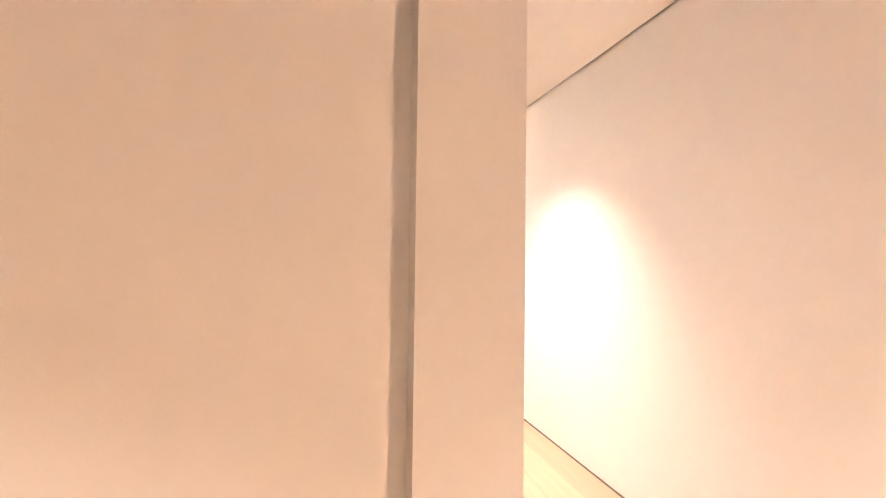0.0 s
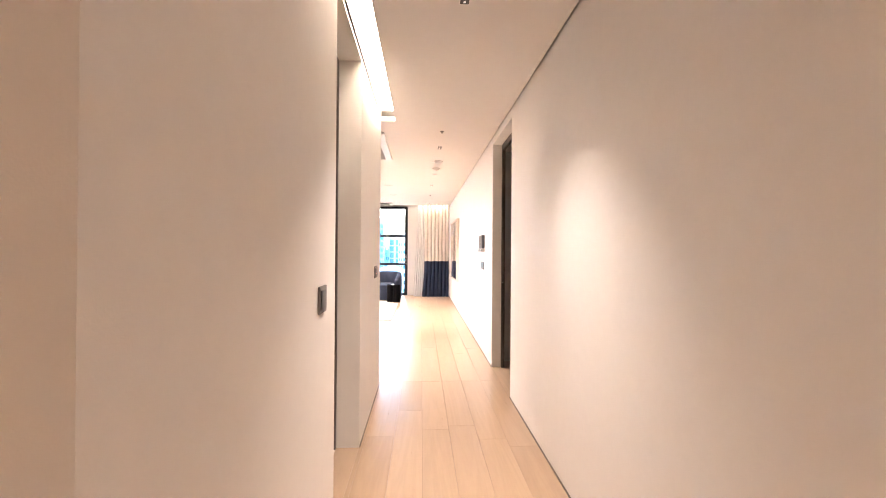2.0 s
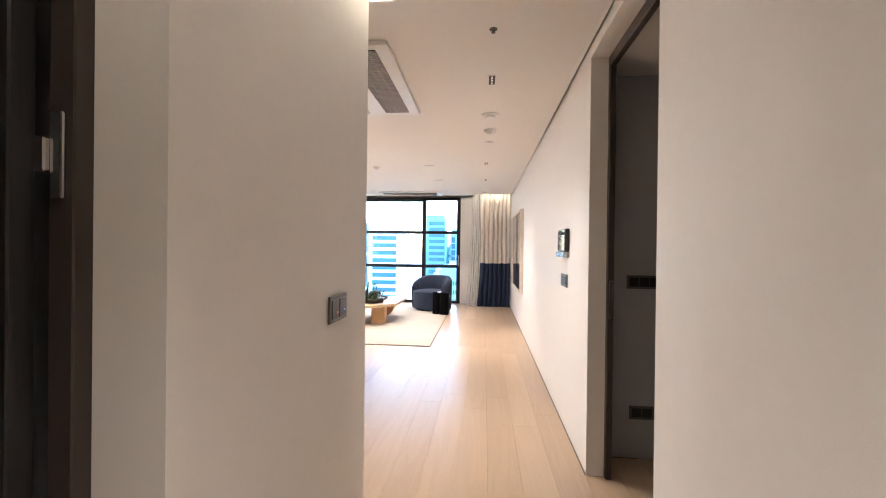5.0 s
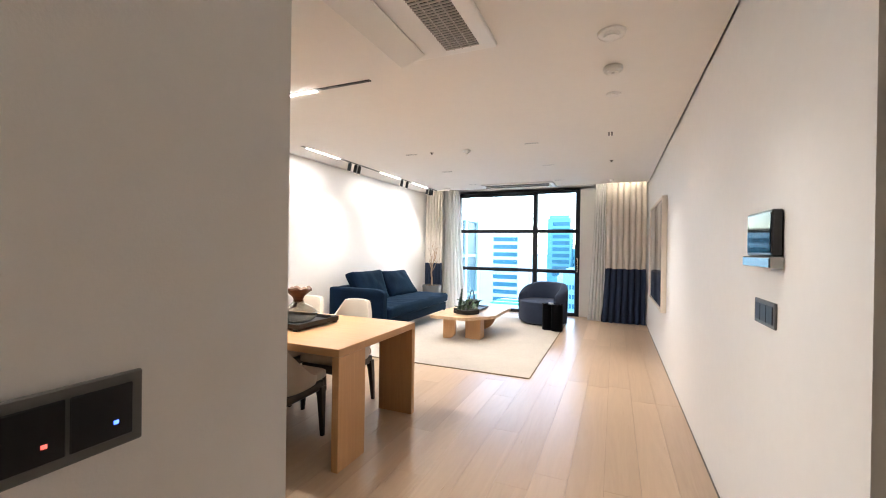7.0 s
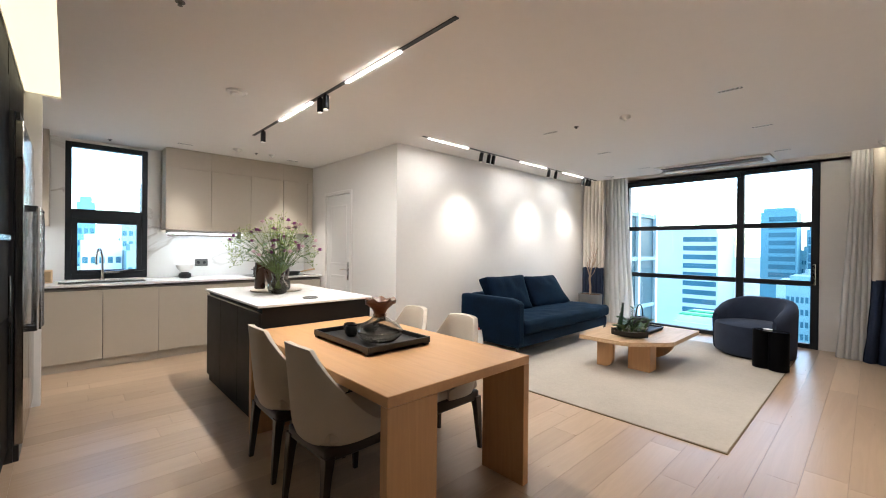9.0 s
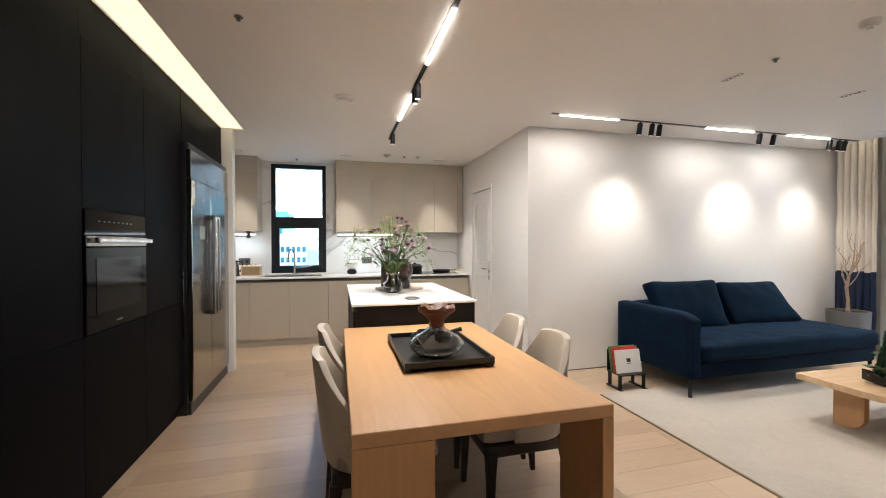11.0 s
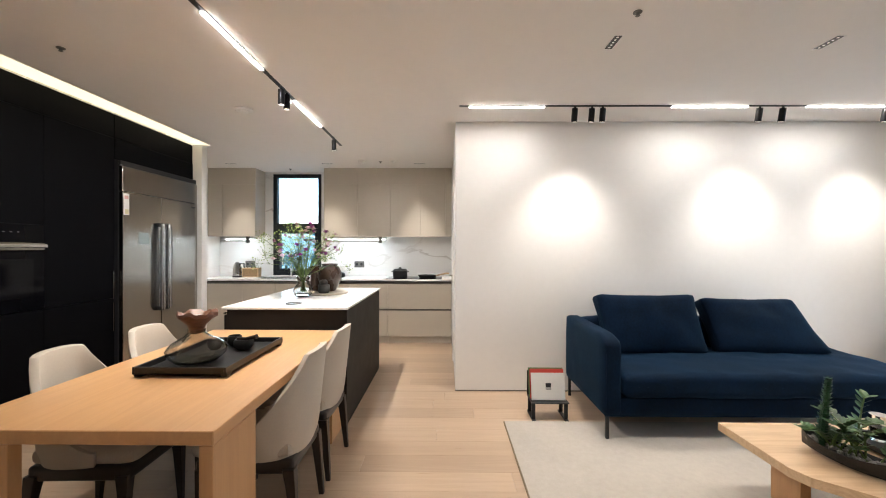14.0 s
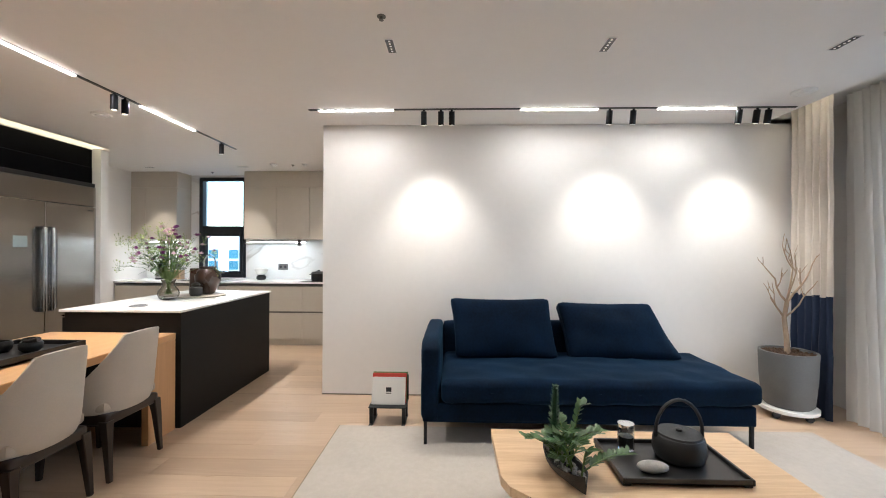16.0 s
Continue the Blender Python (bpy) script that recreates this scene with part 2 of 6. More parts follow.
BLACKGLASS = M("black_glass", (0.003, 0.003, 0.004), 0.06, var=0.0, spec=0.1)
GLASS = M_glass("window_glass", (0.93, 0.98, 0.98))
VASEGLASS = M_glass("smoked_glass", (0.74, 0.73, 0.70), 0.0)
CLEARGLASS = M_glass("clear_glass", (0.9, 0.93, 0.93), 0.01)
WHITEPL = M("white_plastic", (0.80, 0.79, 0.77), 0.35, var=0.01)
GREYPL = M("grey_plastic", (0.13, 0.125, 0.12), 0.4, var=0.05)
DARKPL = M("dark_plastic", (0.02, 0.02, 0.022), 0.3, var=0.05)
NAVY = M("navy_velvet", (0.0024, 0.0088, 0.0225), 0.8, var=0.5, scale=4, bump=0.2, bscale=320, sheen=0.10, spec=0.08, tint=(0.14, 0.38, 0.62))
NAVY_CUR = M("navy_curtain", (0.014, 0.026, 0.060), 0.85, var=0.15, scale=4, bump=0.2, bscale=300)
BEIGE_CUR = M("beige_curtain", (0.66, 0.60, 0.53), 0.9, var=0.08, scale=4, bump=0.3, bscale=260)
ARMCHAIR = M("blue_grey_fabric", (0.030, 0.040, 0.068), 0.85, var=0.15, scale=10, bump=0.3, bscale=350, sheen=0.06, spec=0.2)
LEATHER = M("cream_leather", (0.49, 0.435, 0.36), 0.45, var=0.05, scale=9, bump=0.15, bscale=260)
CHAIR_DARK = M("dark_stained_wood", (0.020, 0.014, 0.011), 0.35, var=0.2, scale=14)
SEAT_DARK = M("seat_leather", (0.42, 0.36, 0.29), 0.5, var=0.08, scale=9, bump=0.12, bscale=260)
RUG = M("rug_pile", (0.43, 0.385, 0.33), 0.95, var=0.10, scale=2.2, bump=0.6, bscale=300, sheen=0.05)
RUG_EDGE = M("rug_edge", (0.20, 0.15, 0.09), 0.9, var=0.1)
TRAY = M("black_tray", (0.014, 0.013, 0.013), 0.35, var=0.2, scale=12, bump=0.05)
IRON = M("cast_iron", (0.014, 0.014, 0.014), 0.5, var=0.2, scale=20, bump=0.3, bscale=220)
STONE = M("pebble", (0.30, 0.285, 0.26), 0.8, var=0.3, scale=20, bump=0.3, bscale=160)
CONCRETE = M("grey_planter", (0.135, 0.14, 0.14), 0.6, var=0.12, scale=9, bump=0.1)
SOIL = M("bark_soil", (0.11, 0.065, 0.04), 0.95, var=0.5, scale=40, bump=0.8, bscale=90)
BARK = M("pale_bark", (0.42, 0.31, 0.22), 0.85, var=0.25, scale=25, bump=0.4, bscale=120)
LEAF = M("leaf_green", (0.065, 0.140, 0.040), 0.4, var=0.4, scale=18, rnd=0.3)
LEAF_D = M("leaf_dark", (0.020, 0.060, 0.025), 0.35, var=0.35, scale=18, rnd=0.3)
STEM = M("stem_green", (0.12, 0.18, 0.05), 0.6, var=0.3, scale=20)
PETAL_P = M("petal_purple", (0.20, 0.035, 0.16), 0.6, var=0.3, scale=30, rnd=0.4)
PETAL_W = M("petal_pale", (0.62, 0.42, 0.48), 0.6, var=0.2, scale=30, rnd=0.4)
PETAL_G = M("bud_green", (0.32, 0.38, 0.13), 0.6, var=0.3, scale=30, rnd=0.4)
BROWNGLAZE = M("brown_glaze", (0.045, 0.022, 0.014), 0.28, var=0.4, scale=7, coat=0.3)
DRIFTWOOD = M("carved_wood", (0.15, 0.060, 0.030), 0.45, var=0.55, scale=25, stretch=(1, 1, 5), bump=0.3, bscale=60)
PAPER = M("white_paper", (0.70, 0.69, 0.66), 0.6, var=0.04)
RED = M("red_print", (0.50, 0.05, 0.035), 0.55, var=0.1)
GREENP = M("green_print", (0.10, 0.20, 0.06), 0.55, var=0.2)
def M_sheer(name, col):
    m = bpy.data.materials.new(name)
    m.use_nodes = True
    nt = m.node_tree
    N, L = nt.nodes.new, nt.links.new
    d, t, mx = N("ShaderNodeBsdfDiffuse"), N("ShaderNodeBsdfTranslucent"), N("ShaderNodeMixShader")
    tc, n, rp = N("ShaderNodeTexCoord"), N("ShaderNodeTexNoise"), N("ShaderNodeValToRGB")
    n.inputs["Scale"].default_value = 160
    L(tc.outputs["Object"], n.inputs["Vector"])
    L(n.outputs["Fac"], rp.inputs["Fac"])
    rp.color_ramp.elements[0].color = (*[c * 0.9 for c in col], 1)
    rp.color_ramp.elements[1].color = (*col, 1)
    L(rp.outputs["Color"], d.inputs["Color"])
    L(rp.outputs["Color"], t.inputs["Color"])
    L(d.outputs[0], mx.inputs[1])
    L(t.outputs[0], mx.inputs[2])
    mx.inputs[0].default_value = 0.55
    L(mx.outputs[0], nt.nodes["Material Output"].inputs["Surface"])
    return m


SHEER = M_sheer("sheer_fabric", (0.90, 0.89, 0.87))
ACGRILLE = M("ac_grille", (0.50, 0.46, 0.42), 0.5, var=0.05)
LED_N = M_light("led_white", (1.0, 0.93, 0.84), 14)
LED_S = M_light("led_slot", (1.0, 0.90, 0.72), 7)
LED_CAB = M_light("led_cabinet_slot", (1.0, 0.87, 0.56), 1.5)
LED_C = M_light("led_cool", (0.80, 0.92, 1.0), 22)
LED_CUR = M_light("led_curtain_box", (1.0, 0.90, 0.70), 13)
CELL = M_light("downlight_cell", (1.0, 0.9, 0.75), 0.6)
LENS = M_light("spot_lens", (1.0, 0.9, 0.75), 2.5)
SCREEN_B = M("screen_blue", (0.02, 0.05, 0.08), 0.08, var=0.0)
BLUE_LED = M_light("blue_led", (0.05, 0.15, 1.0), 3)
RED_LED = M_light("red_led", (1.0, 0.05, 0.03), 1)

# ---- builders ----
def box(bm, x0, x1, y0, y1, z0, z1, bev=0.0, seg=1):
    r = bmesh.ops.create_cube(bm, size=1.0)
    vs = r["verts"]
    for v in vs:
        v.co = Vector((x0 + (v.co.x + 0.5) * (x1 - x0), y0 + (v.co.y + 0.5) * (y1 - y0), z0 + (v.co.z + 0.5) * (z1 - z0)))
    if bev > 0:
        es = list({e for v in vs for e in v.link_edges})
        bmesh.ops.bevel(bm, geom=es, offset=bev, segments=seg, profile=0.7, affect="EDGES", clamp_overlap=True)
    return bm


def B(*a, **k):
    return box(bmesh.new(), *a, **k)


def lathe(bm, prof, seg=32, cx=0, cy=0, close=False, sx=1.0, sy=1.0, wob=None):
    """Turned shape: prof is a list of (radius, height)."""
    rings = []
    for i, (r, z) in enumerate(prof):
        ring = []
        for k in range(seg):
            a = 2 * math.pi * k / seg
            rr = r * (wob(a, i) if wob else 1)
            ring.append(bm.verts.new((cx + rr * sx * math.cos(a), cy + rr * sy * math.sin(a), z)))
        rings.append(ring)
    for a, b in zip(rings, rings[1:]):
        for k in range(seg):
            bm.faces.new((a[k], a[(k + 1) % seg], b[(k + 1) % seg], b[k]))
    bm.faces.new(rings[0][::-1])
    bm.faces.new(rings[-1])
    return bm


def tube(bm, pts, radii, seg=8):
    """A tube along pts, with caps."""
    pts = [Vector(p) for p in pts]
    if not isinstance(radii, (list, tuple)):
        radii = [radii] * len(pts)
    rings, up = [], Vector((0.12, 0.31, 0.94))
    for i, p in enumerate(pts):
        d = (pts[min(i + 1, len(pts) - 1)] - pts[max(i - 1, 0)]).normalized()
        u = up - d * up.dot(d)
        if u.length < 1e-3:
            u = Vector((1, 0, 0)) - d * d.x
        u.normalize()
        up = u
        w = d.cross(u)
        rings.append([bm.verts.new(p + radii[i] * (math.cos(2 * math.pi * k / seg) * u + math.sin(2 * math.pi * k / seg) * w)) for k in range(seg)])
    for a, b in zip(rings, rings[1:]):
        for k in range(seg):
            bm.faces.new((a[k], a[(k + 1) % seg], b[(k + 1) % seg], b[k]))
    bm.faces.new(rings[0][::-1])
    bm.faces.new(rings[-1])
    return bm


def prism(bm, poly, z0, z1, bev=0.0, seg=2):
    lo = [bm.verts.new((x, y, z0)) for x, y in poly]
    hi = [bm.verts.new((x, y, z1)) for x, y in poly]
    n = len(poly)
    bm.faces.new(lo[::-1])
    bm.faces.new(hi)
    for k in range(n):
        bm.faces.new((lo[k], lo[(k + 1) % n], hi[(k + 1) % n], hi[k]))
    bmesh.ops.recalc_face_normals(bm, faces=bm.faces[:])
    if bev > 0:
        bmesh.ops.bevel(bm, geom=bm.edges[:], offset=bev, segments=seg, profile=0.7, affect="EDGES", clamp_overlap=True)
    return bm


def place(ob, parent):
    m = Matrix.Identity(4)
    p = parent
    while p:
        m = p.matrix_basis @ m
        p = p.parent
    return m


def part(name, bm, material, parent=None, label="", smooth=False, world=True):
    """Links a bmesh as one mesh object. world: its points are in world metres, else in the parent's."""
    if parent and world:
        bm.transform(place(None, parent).inverted())
    me = bpy.data.meshes.new(name)
    bm.to_mesh(me)
    bm.free()
    me.materials.append(material)
    if smooth:
        for p in me.polygons:
            p.use_smooth = True
        me.set_sharp_from_angle(angle=radians(42))
    ob = new(name, me)
    ob.parent = parent
    if label:
        ob["label"] = label
    return ob


def thing(name, x, y, z, label, category, group="", rz=0, kind=""):
    e = new(name)
    e.matrix_basis = pose(x, y, z, 0, 0, rz)
    e.empty_display_size = 0.1
    return tagged(e, label, category, group, kind)


def setting(name, bm, material, label, category):
    return tagged(part(name, bm, material), label, category, kind="structure")


def soft_box(x0, x1, y0, y1, z0, z1, puff=0.04, cuts=8, rnd=0.05, seedv=0, wr=0.006):
    """A cushion: a box with rounded, puffed faces and slight creases."""
    bm = B(0, 1, 0, 1, 0, 1)
    bmesh.ops.subdivide_edges(bm, edges=bm.edges[:], cuts=cuts, use_grid_fill=True)
    sx, sy, sz = x1 - x0, y1 - y0, z1 - z0
    for v in bm.verts:
        u = Vector((v.co.x * 2 - 1, v.co.y * 2 - 1, v.co.z * 2 - 1))
        p = Vector((u.x * sx / 2, u.y * sy / 2, u.z * sz / 2))
        lim = Vector((sx / 2 - rnd, sy / 2 - rnd, sz / 2 - rnd))
        c = Vector((max(-lim.x, min(lim.x, p.x)), max(-lim.y, min(lim.y, p.y)), max(-lim.z, min(lim.z, p.z))))
        d = p - c
        if d.length > 1e-6:
            p = c + d.normalized() * rnd
        # puff out the middle of the faces along the thin axis
        dims = [sx, sy, sz]
        t = dims.index(min(dims))
        o = [i for i in range(3) if i != t]
        f = (1 - abs(u[o[0]]) ** 2.5) * (1 - abs(u[o[1]]) ** 2.5)
        p[t] += puff * f * (1 if u[t] > 0 else -1) * (abs(u[t]) ** 0.5)
        w = noise.noise(Vector((p.x * 7 + seedv, p.y * 7, p.z * 7)))
        p[t] += wr * w * (1 if u[t] > 0 else -1)
        v.co = p + Vector(((x0 + x1) / 2, (y0 + y1) / 2, (z0 + z1) / 2))
    return bm

# ---- large structure ----
X_HALL = -1.165     # hall's west wall
X_SOFA = -4.40      # sofa wall
Y_CAB = -3.0       # faces of the tall cabinets
X_KIT = -6.87       # kitchen's back wall
Y_WIN = 4.56        # window wall
TOP = 2.62          # underside of the slab over the ceiling

setting("floor", B(-7.1, 2.2, -9.4, 4.86, -0.20, -0.012), GAP, "dark subfloor under light oak planks", "floor")
setting("roof_slab", B(-7.3, 2.4, -9.6, 5.0, TOP, TOP + 0.1), CEIL, "painted slab above the dropped ceiling", "slab")

# dropped ceiling with its light slots, curtain box and shadow gaps
SLOTS = [(X_HALL, -1.03, -5.3, -3.03), (-5.255, -1.315, Y_CAB, -2.79), (X_SOFA, 0.0, 4.0, Y_WIN),
         (-0.010, 0.0, -9.2, 4.0), (X_SOFA, X_SOFA + 0.010, 0.0, 4.0)]


def ceiling_mesh():
    xs = sorted({-7.0, 2.2, *[s[0] for s in SLOTS], *[s[1] for s in SLOTS]})
    ys = sorted({-9.2, 4.7, *[s[2] for s in SLOTS], *[s[3] for s in SLOTS]})
    bm = bmesh.new()
    for x0, x1 in zip(xs, xs[1:]):
        run = None
        for y0, y1 in zip(ys, ys[1:]):
            cx, cy = (x0 + x1) / 2, (y0 + y1) / 2
            hole = any(a < cx < b and c < cy < d for a, b, c, d in SLOTS)
            if hole:
                if run:
                    box(bm, x0, x1, run[0], run[1], HC, HC + 0.04)
                run = None
            else:
                run = (run[0], y1) if run else (y0, y1)
        if run:
            box(bm, x0, x1, run[0], run[1], HC, HC + 0.04)
    return bm


setting("ceiling", ceiling_mesh(), CEIL, "smooth off-white painted ceiling", "ceiling")

bm = bmesh.new()
box(bm, 0, 0.132, -9.2, -3.435, 0, TOP)
box(bm, 0, 0.132, -2.51, 4.86, 0, TOP)
box(bm, 0, 0.132, -3.435, -2.51, 2.43, TOP)
setting("wall_east", bm, WALL, "long cream papered wall with a doorway", "wall")

bm = bmesh.new()
X_NEAR = X_HALL + 0.02     # its near stretch stands a little proud
box(bm, X_HALL - 0.235, X_NEAR, -6.42, -6.22, 0, TOP)
box(bm, X_HALL - 0.15, X_NEAR, -6.22, -5.12, 0, TOP)
box(bm, X_HALL - 0.15, X_HALL, -5.12, -4.265, 2.485, TOP)
setting("wall_hall_west", bm, WALL, "cream papered hall wall", "wall")
bm = bmesh.new()
box(bm, X_HALL - 0.285, X_HALL - 0.235, -6.36, -6.22, 0, TOP)
box(bm, -4.0, X_HALL - 0.285, -6.42, -6.22, 0, TOP)
setting("wall_foyer", bm, WALL, "cream papered wall with a vertical shadow groove", "wall")
bm = B(X_HALL - 0.13, X_HALL, -4.265, -3.06, 0, TOP)
box(bm, X_HALL - 0.152, X_HALL - 0.13, -4.265, -2.998, 0, TOP)
setting("wall_hall_end", bm, WALL, "cream papered wall end beside the cabinets", "wall")
bm = bmesh.new()
box(bm, -4.2, -4.0, -9.4, -6.22, 0, TOP)
box(bm, -4.2, 0.2, -9.4, -9.2, 0, TOP)
setting("wall_foyer_back", bm, WALL, "plain cream wall closing the foyer", "wall")

# dark room behind the hall's black door
bm = bmesh.new()
box(bm, -3.2, -3.1, -6.22, -3.8, 0, TOP)
box(bm, -3.1, X_HALL - 0.15, -4.15, -3.8, 0, TOP)
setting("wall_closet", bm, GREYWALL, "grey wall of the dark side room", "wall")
setting("ceiling_closet", B(-3.1, X_HALL - 0.16, -6.2, -4.16, 2.40, 2.44), CEIL, "ceiling of the dark side room", "ceiling")

setting("wall_cabinets", B(-5.358, -3.1, -3.85, -3.68, 0, TOP), WALL, "plain wall behind the tall cabinets", "wall")
setting("wall_fridge_end", B(-5.36, -5.258, -3.66, -2.90, 0, TOP), WALLW, "white wall end beside the refrigerator", "wall")
setting("wall_kitchen_south", B(-7.1, -5.36, -3.86, -3.60, 0, TOP), WALLW, "white kitchen wall", "wall")

KW = (-2.77, -2.02, 0.905, 2.47)     # kitchen window: y0, y1, z0, z1
bm = bmesh.new()
box(bm, X_KIT - 0.22, X_KIT, -3.6, KW[0], 0, TOP)
box(bm, X_KIT - 0.22, X_KIT, KW[1], 0.2, 0, TOP)
box(bm, X_KIT - 0.22, X_KIT, KW[0], KW[1], 0, KW[2])
box(bm, X_KIT - 0.22, X_KIT, KW[0], KW[1], KW[3], TOP)
setting("wall_kitchen_west", bm, WALLW, "white kitchen wall with a tall window", "wall")

KD = (-6.12, -5.42, 2.04)            # kitchen door: x0, x1, height
bm = bmesh.new()
box(bm, -7.09, KD[0], 0, 0.2, 0, TOP)
box(bm, KD[1], X_SOFA - 0.2, 0, 0.2, 0, TOP)
box(bm, KD[0], KD[1], 0, 0.2, KD[2], TOP)
setting("wall_kitchen_north", bm, WALL, "cream wall with a white door", "wall")
setting("wall_sofa", B(X_SOFA - 0.2, X_SOFA, 0, 4.86, 0, TOP), WALL, "cream accent wall behind the sofa", "wall")
setting("wall_kitchen_store", B(-7.09, X_SOFA - 0.2, 0.9, 1.0, 0, TOP), WALL, "plain wall behind the kitchen door", "wall")

LW = (-3.72, -1.165, 0.0, 2.5)       # living window: x0, x1, z0, z1
bm = bmesh.new()
box(bm, X_SOFA, LW[0], Y_WIN, 4.86, 0, TOP)
box(bm, LW[1], 0, Y_WIN, 4.86, 0, TOP)
box(bm, LW[0], LW[1], Y_WIN, 4.86, LW[3], TOP)
setting("wall_window", bm, WALL, "cream wall round the large window", "wall")

# side room seen through the doorway in the east wall
bm = bmesh.new()
box(bm, 0.132, 2.2, -2.27, -2.17, 0, TOP)
box(bm, 2.1, 2.2, -5.0, -2.27, 0, TOP)
box(bm, 0.132, 2.1, -5.1, -5.0, 0, TOP)
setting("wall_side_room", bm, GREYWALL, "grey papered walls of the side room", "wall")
setting("ceiling_side_room", B(0.133, 2.1, -5.0, -2.27, 2.42, 2.46), CEIL, "ceiling of the side room", "ceiling")

# skirting gap along the hall's walls
for nm, a in (("baseboard", (-0.006, -0.001, -9.2, -3.437, 0.0, 0.010)), ("baseboard", (-0.006, -0.001, -2.508, 4.5, 0.0, 0.010)),
              ("baseboard", (X_HALL + 0.001, X_HALL + 0.006, -4.263, -3.062, 0.0, 0.010)), ("baseboard", (X_SOFA + 0.001, X_SOFA + 0.006, 0.0, 4.5, 0.0, 0.010))):
    setting(nm, B(*a), GREIGE_D, "thin dark joint at the foot of the wall", "baseboard")

setting("trim", B(-0.004, -0.0005, -6.64, -6.622, 0.0, 2.43), BROWN_FRAME, "slim dark brown door jamb edge on the wall", "trim")

# light strips in the slots
def strip(x0, x1, y0, y1, z, mat, label):
    s = thing("cove_light", (x0 + x1) / 2, (y0 + y1) / 2, z, label, "cove light")
    part("diffuser", B(x0, x1, y0, y1, z, z + 0.008, 0.002), mat, s)
    part("housing", B(x0, x1, y0, y1, z + 0.0085, z + 0.016), WHITEPL, s)


strip(X_HALL + 0.002, -1.032, -5.298, -3.032, TOP - 0.02, LED_S, "warm glowing light strip recessed over the hall wall")
strip(-5.250, -1.32, Y_CAB + 0.002, -2.792, HC + 0.012, LED_CAB, "warm glowing light strip recessed over the black cabinets")
strip(-4.12, -3.75, 4.035, 4.075, TOP - 0.02, LED_CUR, "warm glowing light strip in the curtain box")
strip(-1.10, -0.05, 4.015, 4.075, TOP - 0.02, LED_CUR, "warm glowing light strip in the curtain box")


# ---- windows and doors ----
def bar(w, name, *a):
    return part(name, B(*a, bev=0.004), WINFRAME, w)


def big_window():
    w = thing("window_1", (LW[0] + LW[1]) / 2, 4.62, 0, "large black-framed window with six panes over the city", "window", kind="structure")
    x0, x1, z0, z1 = LW
    y0, y1 = 4.55, 4.64
    f = 0.065
    fr = bmesh.new()
    for a in ((x0, x0 + f, y0, y1, z0, z1), (x1 - f * 1.3, x1, y0, y1, z0, z1), (x0 + f, x1 - f * 1.3, y0, y1, z0, z0 + f), (x0 + f, x1 - f * 1.3, y0, y1, z1 - f, z1)):
        box(fr, *a, bev=0.004)
    part("window_frame", fr, WINFRAME, w)
    xm = -2.03
    bar(w, "mullion", xm - 0.045, xm + 0.045, y0 - 0.006, y1, z0 + f, z1 - f)
    for z in (1.675, 0.875):
        bar(w, "transom", x0 + f, xm - 0.045, y0 + 0.004, y1, z - 0.035, z + 0.035)
        bar(w, "transom", xm + 0.045, x1 - f * 1.3, y0 + 0.004, y1, z - 0.035, z + 0.035)
    zs = [z0 + f, 0.84, 0.91, 1.64, 1.71, z1 - f]
    for a, b in ((0, 1), (2, 3), (4, 5)):
        for c, d in ((x0 + f, xm - 0.045), (xm + 0.045, x1 - f * 1.3)):
            g = part("pane", B(c, d, 4.60, 4.606, zs[a], zs[b]), GLASS, w)
            g.visible_shadow = False
    h = part("window_handle", B(x1 - 0.062, x1 - 0.030, y0 - 0.035, y0 - 0.002, 0.86, 1.14, 0.008, seg=2), CHROME, w, "steel pull handle")
    part("roller_cover", B(x0 + 0.02, xm, y0 - 0.03, y0 - 0.002, z1 - 0.10, z1 - 0.045, 0.006), WINFRAME, w)


big_window()


def kitchen_window():
    y0, y1, z0, z1 = KW
    w = thing("window_2", X_KIT, (y0 + y1) / 2, z0, "tall black-framed kitchen window with two panes", "window", kind="structure")
    xa, xb = X_KIT - 0.09, X_KIT + 0.004
    f = 0.055
    fr = bmesh.new()
    for a in ((xa, xb, y0, y0 + f, z0, z1), (xa, xb, y1 - f, y1, z0, z1), (xa, xb, y0 + f, y1 - f, z0, z0 + f), (xa, xb, y0 + f, y1 - f, z1 - f, z1), (xa, xb, y0 + f, y1 - f, 1.60, 1.71)):
        box(fr, *a, bev=0.004)
    part("window_frame", fr, WINFRAME, w)
    sa = bmesh.new()
    g = f + 0.05
    for a in ((xa + 0.02, xb + 0.012, y0 + f, y0 + g, z0 + f, 1.60), (xa + 0.02, xb + 0.012, y1 - g, y1 - f, z0 + f, 1.60), (xa + 0.02, xb + 0.012, y0 + g, y1 - g, z0 + f, z0 + g), (xa + 0.02, xb + 0.012, y0 + g, y1 - g, 1.55, 1.60)):
        box(sa, *a, bev=0.004)
    part("sash", sa, WINFRAME, w)
    for a in ((y0 + g, y1 - g, z0 + g, 1.55), (y0 + f, y1 - f, 1.71, z1 - f)):
        p = part("pane", B(X_KIT - 0.05, X_KIT - 0.044, *a), GLASS, w)
        p.visible_shadow = False
    part("window_handle", B(xb + 0.012, xb + 0.04, y1 - g - 0.02, y1 - g + 0.08, z0 + f + 0.012, z0 + f + 0.035, 0.006, seg=2), DARKMETAL, w)


kitchen_window()


